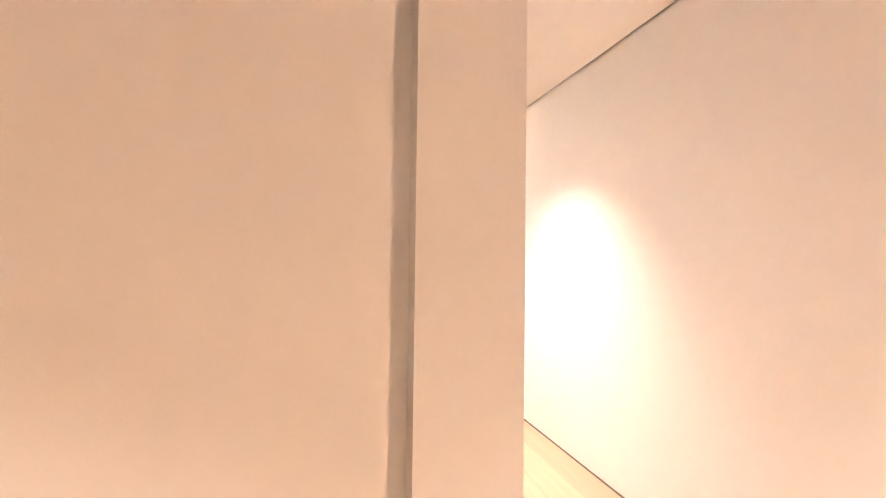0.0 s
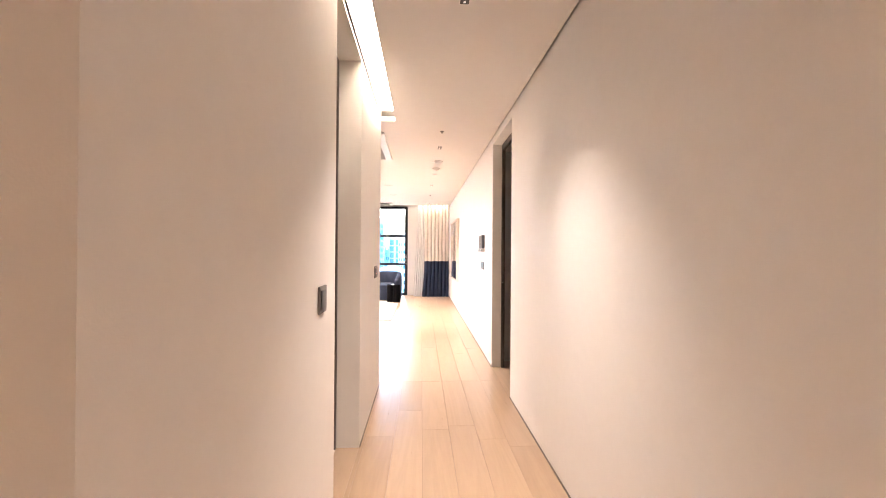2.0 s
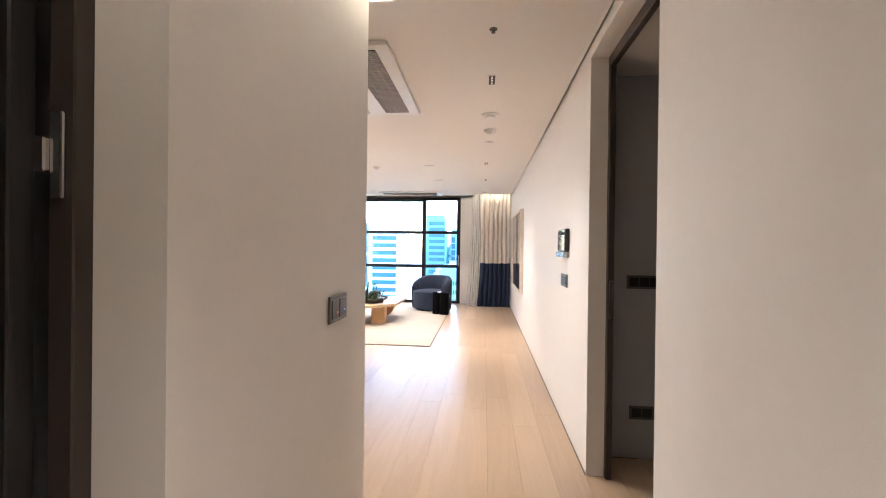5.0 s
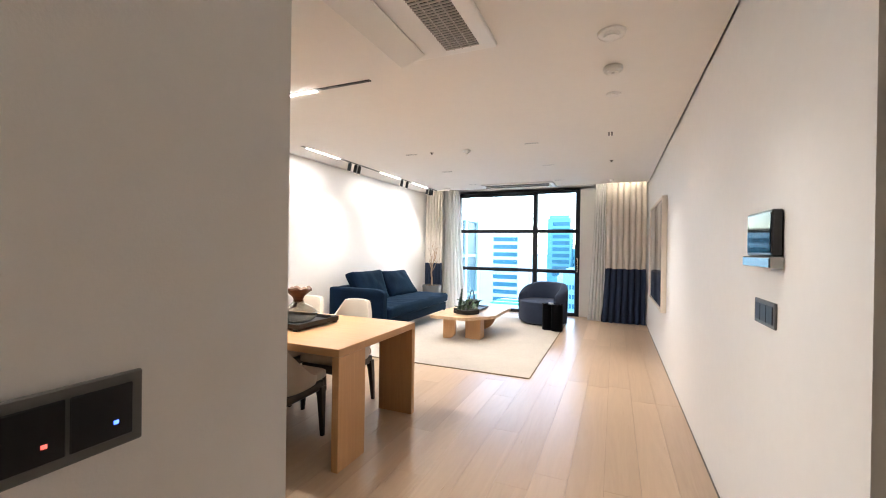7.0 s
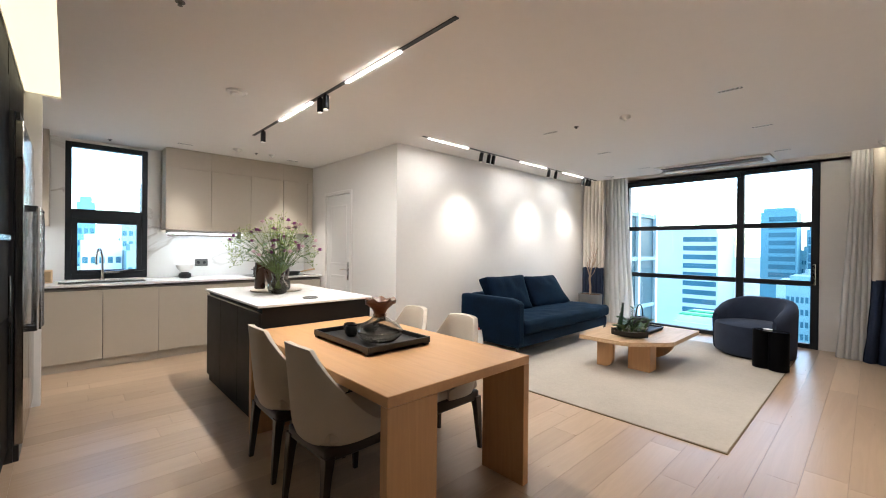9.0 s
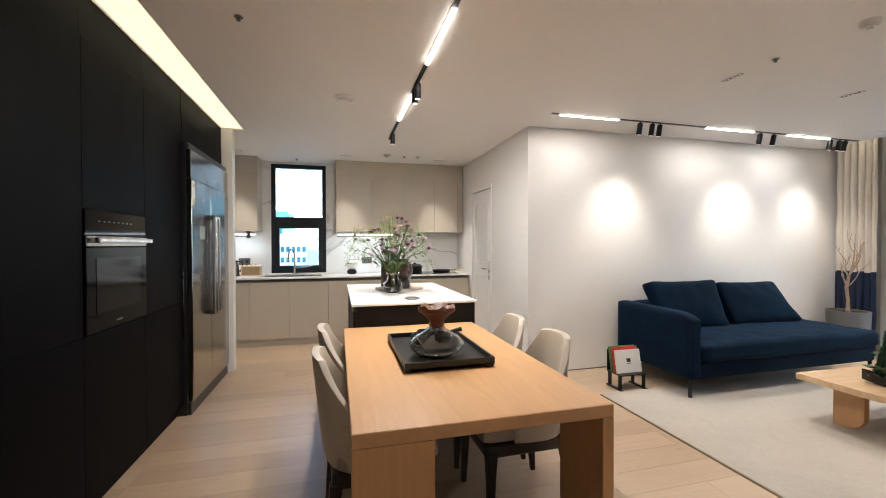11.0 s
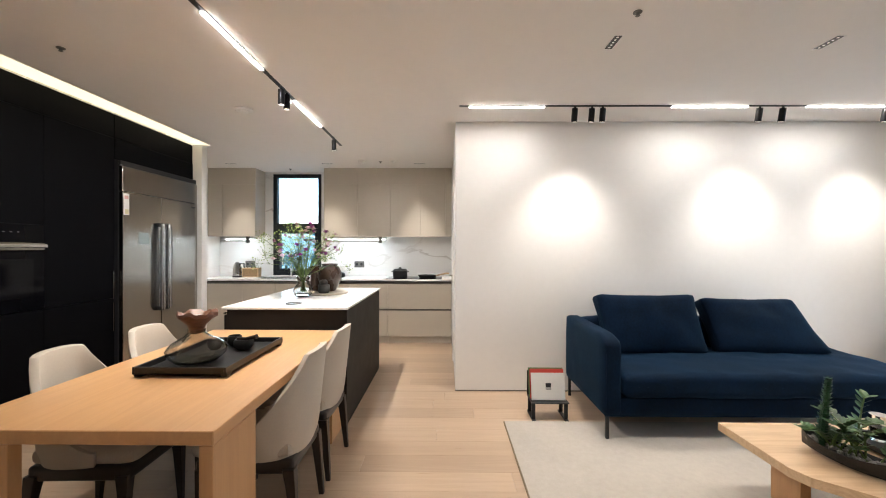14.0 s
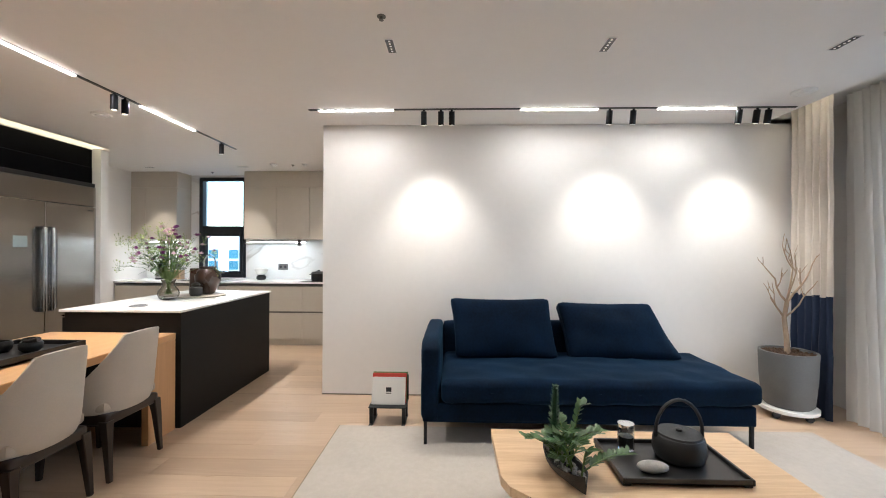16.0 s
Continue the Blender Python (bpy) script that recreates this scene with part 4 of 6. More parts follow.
def chair():
    c = thing("dining_chair", 0, 0, 0, "cream leather tub dining chair with dark wooden legs", "chair", "chairs round the dining table")
    # backrest shell: wraps round the seat, low at the front ends
    bm = bmesh.new()
    nu, nv = 36, 10
    outer, inner = [], []
    for i in range(nu + 1):
        u = -1 + 2 * i / nu
        th = u * radians(112)
        ro, ri = [], []
        s = abs(u)
        drop = max(0.0, (s - 0.28) / 0.72)
        top = 0.468 + 0.380 * (1 - drop) ** 1.6 - 0.014 * min(1, s / 0.30) ** 3
        bot = 0.372 + 0.02 * s
        for j in range(nv + 1):
            v = j / nv
            z = bot + (top - bot) * v
            lift = (z - 0.40) / 0.44
            tuck = 0.07 * max(0, (0.46 - z) / 0.09) ** 2
            lean, wide = 0.90 + 0.17 * lift - tuck, 1.0 + 0.02 * lift - tuck
            flat = 1.0 / max(abs(math.sin(th)) ** 2.5 + abs(math.cos(th)) ** 2.5, 1e-6) ** (1 / 2.5)
            rx, ry = 0.238 * flat * wide, 0.272 * flat * lean
            for lst, k in ((ro, 1.0), (ri, 0.885)):
                lst.append(bm.verts.new((rx * k * math.sin(th), -ry * k * math.cos(th), z + (0.0 if j < nv or k == 1.0 else -0.004))))
        outer.append(ro)
        inner.append(ri)
    for i in range(nu):
        for j in range(nv):
            bm.faces.new((outer[i][j], outer[i + 1][j], outer[i + 1][j + 1], outer[i][j + 1]))
            bm.faces.new((inner[i + 1][j], inner[i][j], inner[i][j + 1], inner[i + 1][j + 1]))
        bm.faces.new((outer[i][nv], outer[i + 1][nv], inner[i + 1][nv], inner[i][nv]))
        bm.faces.new((outer[i + 1][0], outer[i][0], inner[i][0], inner[i + 1][0]))
    for j in range(nv):
        bm.faces.new((outer[0][j + 1], outer[0][j], inner[0][j], inner[0][j + 1])[::-1])
        bm.faces.new((outer[nu][j], outer[nu][j + 1], inner[nu][j + 1], inner[nu][j])[::-1])
    bmesh.ops.recalc_face_normals(bm, faces=bm.faces[:])
    rim = [e for e in bm.edges if len(e.link_faces) == 2 and e.calc_face_angle(0) > radians(50)]
    bmesh.ops.bevel(bm, geom=rim, offset=0.010, segments=3, profile=0.5, affect="EDGES", clamp_overlap=True)
    part("backrest", bm, LEATHER, c, smooth=True, world=False)
    part("seat", soft_box(-0.205, 0.205, -0.20, 0.245, 0.385, 0.465, 0.012, 7, 0.035, 2, 0.002), SEAT_DARK, c, smooth=True, world=False)
    part("seat_frame", B(-0.198, 0.198, -0.212, 0.222, 0.318, 0.384, 0.022, seg=3), CHAIR_DARK, c, world=False, smooth=True)
    for sx in (-1, 1):
        for sy in (-1, 1):
            l = bmesh.new()
            x0, y0 = sx * 0.182, sy * 0.192
            x1, y1 = sx * 0.195, sy * (0.225 if sy < 0 else 0.20)
            rings = []
            for z, w, f in ((0.0, 0.013, 1.0), (0.25, 0.021, 0.35), (0.345, 0.027, 0.0)):
                cx, cy = x0 + (x1 - x0) * f, y0 + (y1 - y0) * f
                rings.append([l.verts.new((cx + dx * w, cy + dy * w, z)) for dx, dy in ((-1, -1), (1, -1), (1, 1), (-1, 1))])
            for a, b in zip(rings, rings[1:]):
                for k in range(4):
                    l.faces.new((a[k], a[(k + 1) % 4], b[(k + 1) % 4], b[k]))
            l.faces.new(rings[0][::-1])
            l.faces.new(rings[-1])
            bmesh.ops.bevel(l, geom=[e for e in l.edges if abs(e.verts[0].co.z - e.verts[1].co.z) > 0.05], offset=0.004, segments=1, affect="EDGES")
            part("leg", l, CHAIR_DARK, c, world=False)
    return c


CH = chair()
CH.matrix_basis = pose(-2.57, -1.68, 0, 0, 0, 2)
copy_thing(CH, pose(-3.12, -1.68, 0, 0, 0, -1))
copy_thing(CH, pose(-2.63, -0.98, 0, 0, 0, 181))
copy_thing(CH, pose(-3.15, -0.98, 0, 0, 0, 179))


def tray(name, x0, x1, y0, y1, z, label, rim=0.035):
    t = thing(name, (x0 + x1) / 2, (y0 + y1) / 2, z, label, "tray")
    b = bmesh.new()
    box(b, x0, x1, y0, y1, z + 0.014, z + 0.022, 0.002)
    for a in ((x0, x1, y0, y0 + 0.012), (x0, x1, y1 - 0.012, y1), (x0, x0 + 0.012, y0 + 0.012, y1 - 0.012), (x1 - 0.012, x1, y0 + 0.012, y1 - 0.012)):
        box(b, *a, z + 0.014, z + 0.014 + rim, 0.002)
    part("tray_body", b, TRAY, t)
    for x in (x0 + 0.03, x1 - 0.03):
        for y in (y0 + 0.02, y1 - 0.02):
            part("foot", B(x - 0.02, x + 0.02, y - 0.018, y + 0.018, z + 0.0005, z + 0.0145, 0.002), TRAY, t)
    return t


def table_things():
    z = 0.718
    tray("serving_tray", -3.18, -2.53, -1.56, -1.115, z, "black lacquered serving tray on the dining table")
    zz = z + 0.0225
    v = thing("glass_vase", -2.71, -1.365, zz, "smoked blown glass vase with a carved wooden flower rim", "vase")
    b = bmesh.new()
    lathe(b, [(0.05, 0.0), (0.10, 0.012), (0.135, 0.045), (0.14, 0.07), (0.115, 0.105), (0.06, 0.135), (0.038, 0.155), (0.042, 0.17),
              (0.039, 0.17), (0.034, 0.155), (0.055, 0.133), (0.111, 0.103), (0.135, 0.07), (0.13, 0.047), (0.096, 0.016), (0.04, 0.006)], 40)
    part("glass_body", b, VASEGLASS, v, smooth=True, world=False)
    b = bmesh.new()
    wob = lambda a, i: 1 + (0.03 + 0.018 * max(i - 2, 0)) * math.sin(5 * a + 0.6 * i) * (0.5 if i < 3 else 1)
    lathe(b, [(0.030, 0.150), (0.034, 0.172), (0.045, 0.195), (0.075, 0.222), (0.092, 0.240), (0.090, 0.258), (0.074, 0.252), (0.045, 0.225), (0.015, 0.215)], 48, wob=wob)
    for q in b.verts:
        if q.co.z > 0.225:
            a = math.atan2(q.co.y, q.co.x)
            q.co.z += 0.007 * math.sin(5 * a + 1.0) + 0.004 * math.sin(11 * a)
    part("carved_rim", b, DRIFTWOOD, v, "carved reddish wooden rim", smooth=True, world=False)
    for x, y, r, h in ((-2.98, -1.26, 0.055, 0.06), (-2.96, -1.41, 0.045, 0.065), (-3.07, -1.36, 0.042, 0.06)):
        lathed("small_bowl", [(r * 0.6, 0), (r * 0.95, h * 0.3), (r, h * 0.75), (r * 0.85, h), (r * 0.75, h), (r * 0.88, h * 0.7), (r * 0.5, h * 0.15)], x, y, zz, IRON, "small dark stoneware cup on the tray", "cup")
    m = thing("pestle", -2.95, -1.23, zz + 0.055, "dark wooden pestle lying across a cup", "pestle")
    b = bmesh.new()
    tube(b, [(-0.02, -0.06, 0.008), (0.0, 0.0, 0.012), (0.02, 0.07, 0.03)], [0.008, 0.010, 0.013], 10)
    part("stick", b, CHAIR_DARK, m, smooth=True, world=False)


table_things()


# ---- flowers ----
def leaf(bm, base, d, ln, w, droop=0.3, side=None):
    """One bent leaf from base along d."""
    d = Vector(d).normalized()
    s = d.cross(Vector((0, 0, 1)))
    s = s.normalized() if s.length > 0.05 else Vector((1, 0, 0))
    if side:
        s = (s + Vector(side)).normalized()
    n = 4
    L, R, C = [], [], []
    for i in range(n + 1):
        t = i / n
        p = Vector(base) + d * ln * t + Vector((0, 0, -droop * ln * t * t))
        ww = w * math.sin(math.pi * min(1, 0.12 + t * 0.88)) ** 0.8
        C.append(bm.verts.new(p + Vector((0, 0, -0.15 * ww))))
        L.append(bm.verts.new(p + s * ww))
        R.append(bm.verts.new(p - s * ww))
    for i in range(n):
        bm.faces.new((L[i], L[i + 1], C[i + 1], C[i]))
        bm.faces.new((C[i], C[i + 1], R[i + 1], R[i]))


def bouquet():
    random.seed(21)
    x, y, z = -4.28, -1.38, 0.886
    v = thing("flower_vase", x, y, z, "smoked glass vase with wild purple and green flowers", "vase")
    b = bmesh.new()
    lathe(b, [(0.045, 0.0), (0.072, 0.014), (0.088, 0.05), (0.082, 0.085), (0.054, 0.118), (0.046, 0.145), (0.062, 0.185), (0.059, 0.185), (0.043, 0.145), (0.050, 0.118), (0.078, 0.084), (0.084, 0.05), (0.068, 0.018), (0.03, 0.01)], 32)
    part("glass_body", b, VASEGLASS, v, smooth=True, world=False)
    lf, sd = bmesh.new(), bmesh.new()
    for k in range(92):
        a = random.uniform(0, 2 * math.pi)
        spread = random.uniform(0.04, 0.44)
        h = random.uniform(0.38, 0.70) - spread * 0.38
        tip = Vector((spread * math.cos(a), spread * math.sin(a), h))
        b0 = Vector((0.03 * math.cos(a + 2.5), 0.03 * math.sin(a + 2.5), 0.05))
        b1 = Vector((0.03 * math.cos(a), 0.03 * math.sin(a), 0.185))
        mid = b1.lerp(tip, 0.5) + Vector((0, 0, 0.05))
        st = bmesh.new()
        tube(st, [b0, b1, mid, tip], [0.0024, 0.0022, 0.0018, 0.0012], 4)
        kind = random.random()
        hd = bmesh.new() if kind < 0.6 else sd
        if kind < 0.6:
            for ring, (n, tilt, ln) in enumerate(((10, 0.35, 1.0), (8, 1.0, 0.8), (5, 2.0, 0.6))):
                r0 = random.uniform(0.026, 0.042)
                for q in range(n):
                    aa = q * 2 * math.pi / n + ring
                    leaf(hd, tip + Vector((0, 0, 0.003 * ring)), (math.cos(aa), math.sin(aa), tilt), r0 * ln, 0.007, -0.15)
        else:
            for q in range(14):
                o = Vector((random.gauss(0, 0.026), random.gauss(0, 0.026), random.uniform(-0.06, 0.06)))
                tube(st, [tip - Vector((0, 0, 0.04)), tip + o], 0.0007, 3)
                bmesh.ops.create_icosphere(hd, subdivisions=1, radius=random.uniform(0.003, 0.007), matrix=Matrix.Translation(tip + o))
        s0 = part("stem", st, STEM, v, world=False)
        if kind < 0.3:
            part("blossom", hd, PETAL_P, s0, "purple blossom", world=False)
        elif kind < 0.6:
            part("blossom", hd, PETAL_W, s0, "pale pink blossom", world=False)
        for q in range(random.randint(1, 3)):
            t = random.uniform(0.2, 0.85)
            p = b1.lerp(tip, t) + Vector((0, 0, 0.05 * (1 - abs(2 * t - 1))))
            aa = a + random.uniform(-1.5, 1.5)
            leaf(lf, p, (math.cos(aa), math.sin(aa), random.uniform(0.0, 0.8)), random.uniform(0.06, 0.14), random.uniform(0.006, 0.014), 0.35)
    part("seed_head", sd, PETAL_G, v, "yellow-green seed heads", world=False)["kind"] = "stuff"
    part("foliage", lf, LEAF, v, world=False)["kind"] = "stuff"


bouquet()


def island_things():
    z = 0.8862
    bd = lathed("serving_board", [(0.225, 0.0), (0.232, 0.006), (0.228, 0.014), (0.02, 0.015)], -4.58, -1.28, z, M("pale_stone", (0.42, 0.36, 0.29), 0.6, var=0.15, scale=14), "round pale serving board on the island", "board", 40)
    lathed("brown_vase", [(0.055, 0.0), (0.085, 0.05), (0.115, 0.13), (0.118, 0.18), (0.095, 0.23), (0.072, 0.25), (0.082, 0.27), (0.076, 0.27), (0.062, 0.25), (0.02, 0.23)], -4.66, -1.25, z + 0.0155, BROWNGLAZE, "brown glazed ceramic vase on a round board", "vase", 32)
    lathed("brown_cylinder_vase", [(0.045, 0.0), (0.048, 0.01), (0.043, 0.25), (0.038, 0.25), (0.02, 0.24)], -4.68, -1.40, z + 0.0155, BROWNGLAZE, "slim brown cylinder vase behind the flowers", "vase", 24)
    j = lathed("stone_jar", [(0.045, 0.0), (0.055, 0.02), (0.055, 0.075), (0.03, 0.09)], -4.47, -1.25, z + 0.0155, M("dark_stoneware", (0.05, 0.05, 0.046), 0.5, var=0.2), "small dark lidded stoneware jar", "jar", 24)
    lathed("", [(0.032, 0.0905), (0.04, 0.10), (0.03, 0.12), (0.015, 0.125)], 0, 0, 0, M("jar_lid", (0.07, 0.06, 0.05), 0.5, var=0.2), "", "", 20, parent=j, partname="lid")
    c = thing("coaster", -3.82, -1.29, z, "round dark ring coaster on the marble", "coaster")
    b = bmesh.new()
    n, R, r = 32, 0.055, 0.008
    rings = []
    for i in range(n):
        a = 2 * math.pi * i / n
        rings.append([b.verts.new(((R + r * math.cos(q)) * math.cos(a), (R + r * math.cos(q)) * math.sin(a), 0.007 + 0.006 * math.sin(q))) for q in [k * math.pi / 3 for k in range(6)]])
    for i in range(n):
        for k in range(6):
            b.faces.new((rings[i][k], rings[(i + 1) % n][k], rings[(i + 1) % n][(k + 1) % 6], rings[i][(k + 1) % 6]))
    part("ring", b, GREYPL, c, smooth=True, world=False)


island_things()

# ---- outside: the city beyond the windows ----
# pale cyan air haze is mixed into the ground and facade colours
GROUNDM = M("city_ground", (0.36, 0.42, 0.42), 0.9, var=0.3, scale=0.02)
BLD_W = M("facade_white_hazed", (0.62, 0.78, 0.80), 0.8, var=0.06, scale=0.2)
BLD_G = M("facade_grey_hazed", (0.28, 0.50, 0.55), 0.8, var=0.1, scale=0.2)
BLD_B = M("facade_blue_hazed", (0.14, 0.38, 0.47), 0.5, var=0.1, scale=0.2)
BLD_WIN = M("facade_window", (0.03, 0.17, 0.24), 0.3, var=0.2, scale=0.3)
BASE = -32.0
setting("ground", B(-2500, 2500, -2500, 2500, BASE - 1, BASE), GROUNDM, "city ground far below, tinted pale for haze", "ground")


def building(x, y, w, d, top, mat, rows=0, band=True, wz=1.5, rz=0, label="pale office block with bands of windows", cols=0):
    b = thing("building", x, y, BASE, label, "building", rz=rz)
    h = top - BASE
    bd = bmesh.new()
    box(bd, -w / 2, w / 2, -d / 2, d / 2, 0, h)
    part("wall", bd, mat, b, world=False)
    part("roof", B(-w / 2 + 0.4, w / 2 - 0.4, -d / 2 + 0.4, d / 2 - 0.4, h, h + 0.9), mat, b, world=False)
    step = 3.6 if band else 1.9
    for k in range(rows):
        z = h - 3.2 - k * step
        if band:
            part("window", B(-w / 2 + 1.0, w / 2 - 1.0, -d / 2 - 0.08, -d / 2 + 0.1, z, z + wz), BLD_WIN, b, world=False)
            part("window", B(w / 2 - 0.1, w / 2 + 0.08, -d / 2 + 1.0, d / 2 - 1.0, z, z + wz), BLD_WIN, b, world=False)
        else:
            n = cols or max(2, int(w / 3.2))
            for c in range(n):
                xx = -w / 2 + (c + 0.5) * w / n
                hw = min(0.8, 0.32 * w / n)
                part("window", B(xx - hw, xx + hw, -d / 2 - 0.08, -d / 2 + 0.1, z, z + wz), BLD_WIN, b, world=False)
    return b


random.seed(4)
# the terrace wing of this house beside the window
wing = thing("terrace_wing", -5.1, 6.5, BASE, "blue-grey glazed wing of the same building", "building")
part("wall", B(-6.2, -4.35, 5.3, 7.9, BASE, 2.1), M("wing_glass", (0.035, 0.10, 0.13), 0.35, var=0.1, scale=0.6), wing)
for yy in (5.5, 6.7, 7.75):
    part("post", B(-4.345, -4.28, yy - 0.06, yy + 0.06, -3.0, 2.16), BLD_W, wing)
for zz in (0.0, 1.1, 2.1):
    part("rail", B(-4.345, -4.30, 5.3, 7.9, zz - 0.04, zz + 0.04), BLD_G, wing)
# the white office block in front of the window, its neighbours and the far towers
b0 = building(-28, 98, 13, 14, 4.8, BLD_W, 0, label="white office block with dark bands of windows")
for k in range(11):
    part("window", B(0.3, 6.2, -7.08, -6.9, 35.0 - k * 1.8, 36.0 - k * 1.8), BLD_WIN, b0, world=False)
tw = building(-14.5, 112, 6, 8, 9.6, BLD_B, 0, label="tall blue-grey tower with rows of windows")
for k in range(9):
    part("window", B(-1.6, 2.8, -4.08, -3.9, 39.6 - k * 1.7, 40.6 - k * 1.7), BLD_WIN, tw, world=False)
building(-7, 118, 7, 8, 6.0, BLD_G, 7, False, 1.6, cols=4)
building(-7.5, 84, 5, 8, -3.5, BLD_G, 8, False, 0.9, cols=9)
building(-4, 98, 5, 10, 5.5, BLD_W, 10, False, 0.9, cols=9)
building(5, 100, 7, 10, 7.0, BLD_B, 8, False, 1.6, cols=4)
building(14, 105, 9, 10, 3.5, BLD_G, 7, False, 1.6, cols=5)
hl = building(-17, 70, 9, 10, -9.5, BLD_W, 0, label="low white hall with green roof stripes")
for k in range(2):
    part("roof_stripe", B(-4.0, 1.5, -4.0 + 4 * k, -2.2 + 4 * k, 23.45, 23.6), M("green_roof", (0.05, 0.45, 0.20), 0.7, var=0.1), hl, world=False)
building(-6, 58, 10, 10, -11.0, BLD_W, 3, False, 1.5)
building(-38, 110, 9, 12, 3.0, BLD_W, 5, False, 1.5)
building(-48, 105, 9, 12, 0.5, BLD_G, 5, False, 1.5)
building(-60, 120, 12, 14, 5.0, BLD_W, 6, False, 1.5)
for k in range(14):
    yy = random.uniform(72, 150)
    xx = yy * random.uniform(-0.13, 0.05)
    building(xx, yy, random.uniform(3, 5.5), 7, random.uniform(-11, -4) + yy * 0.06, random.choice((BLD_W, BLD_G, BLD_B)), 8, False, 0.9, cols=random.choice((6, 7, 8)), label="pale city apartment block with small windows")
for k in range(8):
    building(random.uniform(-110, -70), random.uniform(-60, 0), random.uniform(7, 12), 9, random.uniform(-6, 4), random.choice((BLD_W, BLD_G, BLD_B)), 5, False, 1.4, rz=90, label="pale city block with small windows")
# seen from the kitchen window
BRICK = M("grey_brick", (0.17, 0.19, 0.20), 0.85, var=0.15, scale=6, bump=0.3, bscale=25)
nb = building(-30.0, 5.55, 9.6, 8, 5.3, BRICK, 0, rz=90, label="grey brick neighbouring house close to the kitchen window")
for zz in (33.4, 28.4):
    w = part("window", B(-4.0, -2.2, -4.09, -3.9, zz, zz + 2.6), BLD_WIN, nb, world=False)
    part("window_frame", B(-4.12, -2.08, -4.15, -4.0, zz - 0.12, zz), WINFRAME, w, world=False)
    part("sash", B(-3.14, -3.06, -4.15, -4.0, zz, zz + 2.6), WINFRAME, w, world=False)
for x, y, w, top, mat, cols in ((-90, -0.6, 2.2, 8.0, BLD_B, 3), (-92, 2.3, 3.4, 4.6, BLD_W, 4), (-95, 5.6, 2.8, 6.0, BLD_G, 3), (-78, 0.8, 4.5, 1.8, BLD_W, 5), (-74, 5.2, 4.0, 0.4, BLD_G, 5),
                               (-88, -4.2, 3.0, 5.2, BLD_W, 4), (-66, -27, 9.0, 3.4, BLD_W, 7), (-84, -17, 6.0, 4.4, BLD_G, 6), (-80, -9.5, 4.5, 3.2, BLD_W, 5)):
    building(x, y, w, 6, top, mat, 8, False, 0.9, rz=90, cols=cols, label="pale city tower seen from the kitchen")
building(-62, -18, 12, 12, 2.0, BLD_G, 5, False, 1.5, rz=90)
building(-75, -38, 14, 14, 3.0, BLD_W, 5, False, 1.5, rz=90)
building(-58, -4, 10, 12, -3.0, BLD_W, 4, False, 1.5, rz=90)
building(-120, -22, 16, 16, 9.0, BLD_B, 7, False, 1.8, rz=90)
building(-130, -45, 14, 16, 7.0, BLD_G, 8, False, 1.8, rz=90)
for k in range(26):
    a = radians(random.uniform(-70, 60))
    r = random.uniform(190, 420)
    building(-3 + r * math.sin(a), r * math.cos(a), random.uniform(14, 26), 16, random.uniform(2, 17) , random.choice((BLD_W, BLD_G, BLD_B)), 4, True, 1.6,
             label="distant city building tinted with haze")

# ---- living room: sofa, armchair, tables, rug ----
def sofa():
    s = thing("sofa", -3.87, 2.12, 0, "navy velvet sofa with one arm and slim metal legs", "sofa")
    part("base", B(-4.33, -3.435, 1.01, 3.255, 0.165, 0.298, 0.02, seg=3), NAVY, s, smooth=True)
    sc = soft_box(-4.24, -3.40, 1.135, 3.285, 0.302, 0.464, 0.016, 56, 0.050, 3, 0.010)
    for v in sc.verts:
        # creases fanning out from where the cushions press
        if v.co.z > 0.40:
            w = math.exp(-((v.co.y - 2.72) / 0.36) ** 2 - ((v.co.x + 3.74) / 0.22) ** 2)
            v.co.z += 0.0055 * w * math.sin(75 * (v.co.y - 0.55 * (v.co.x + 3.7)) + 3 * noise.noise(v.co * 3))
            v.co.z += 0.006 * noise.noise(Vector((v.co.x * 5, v.co.y * 4, 2.0)))
            v.co.z -= 0.010 * math.exp(-((v.co.y - 1.66) / 0.05) ** 2) * max(0, min(1, (-3.75 - v.co.x) / 0.25))
    part("seat_cushion", sc, NAVY, s, smooth=True)
    ar = soft_box(-4.345, -3.42, 1.0, 1.125, 0.175, 0.725, 0.010, 18, 0.034, 5, 0.004)
    for v in ar.verts:
        f = max(0.0, (v.co.x + 3.60) / 0.18)
        if v.co.z > 0.4:
            v.co.z -= 0.045 * f ** 2.0 * (v.co.z - 0.4) / 0.325
    part("arm", ar, NAVY, s, smooth=True)
    part("backrest", soft_box(-4.365, -4.235, 1.125, 2.80, 0.175, 0.720, 0.010, 10, 0.045, 7, 0.004), NAVY, s, smooth=True)
    pi = bmesh.new()
    tube(pi, [(-4.32, 1.012, 0.705), (-3.62, 1.012, 0.705), (-3.52, 1.012, 0.69), (-3.45, 1.012, 0.65), (-3.428, 1.012, 0.60), (-3.425, 1.012, 0.22)], 0.005, 6)
    part("piping", pi, NAVY, s)
    for x, y in ((-3.45, 1.03), (-3.46, 3.235), (-4.3, 1.03), (-4.3, 3.235)):
        part("leg", B(x - 0.014, x + 0.012, y - 0.011, y + 0.011, 0.0125 if x > -3.72 else 0.0, 0.168, 0.002), DARKMETAL, s)


sofa()


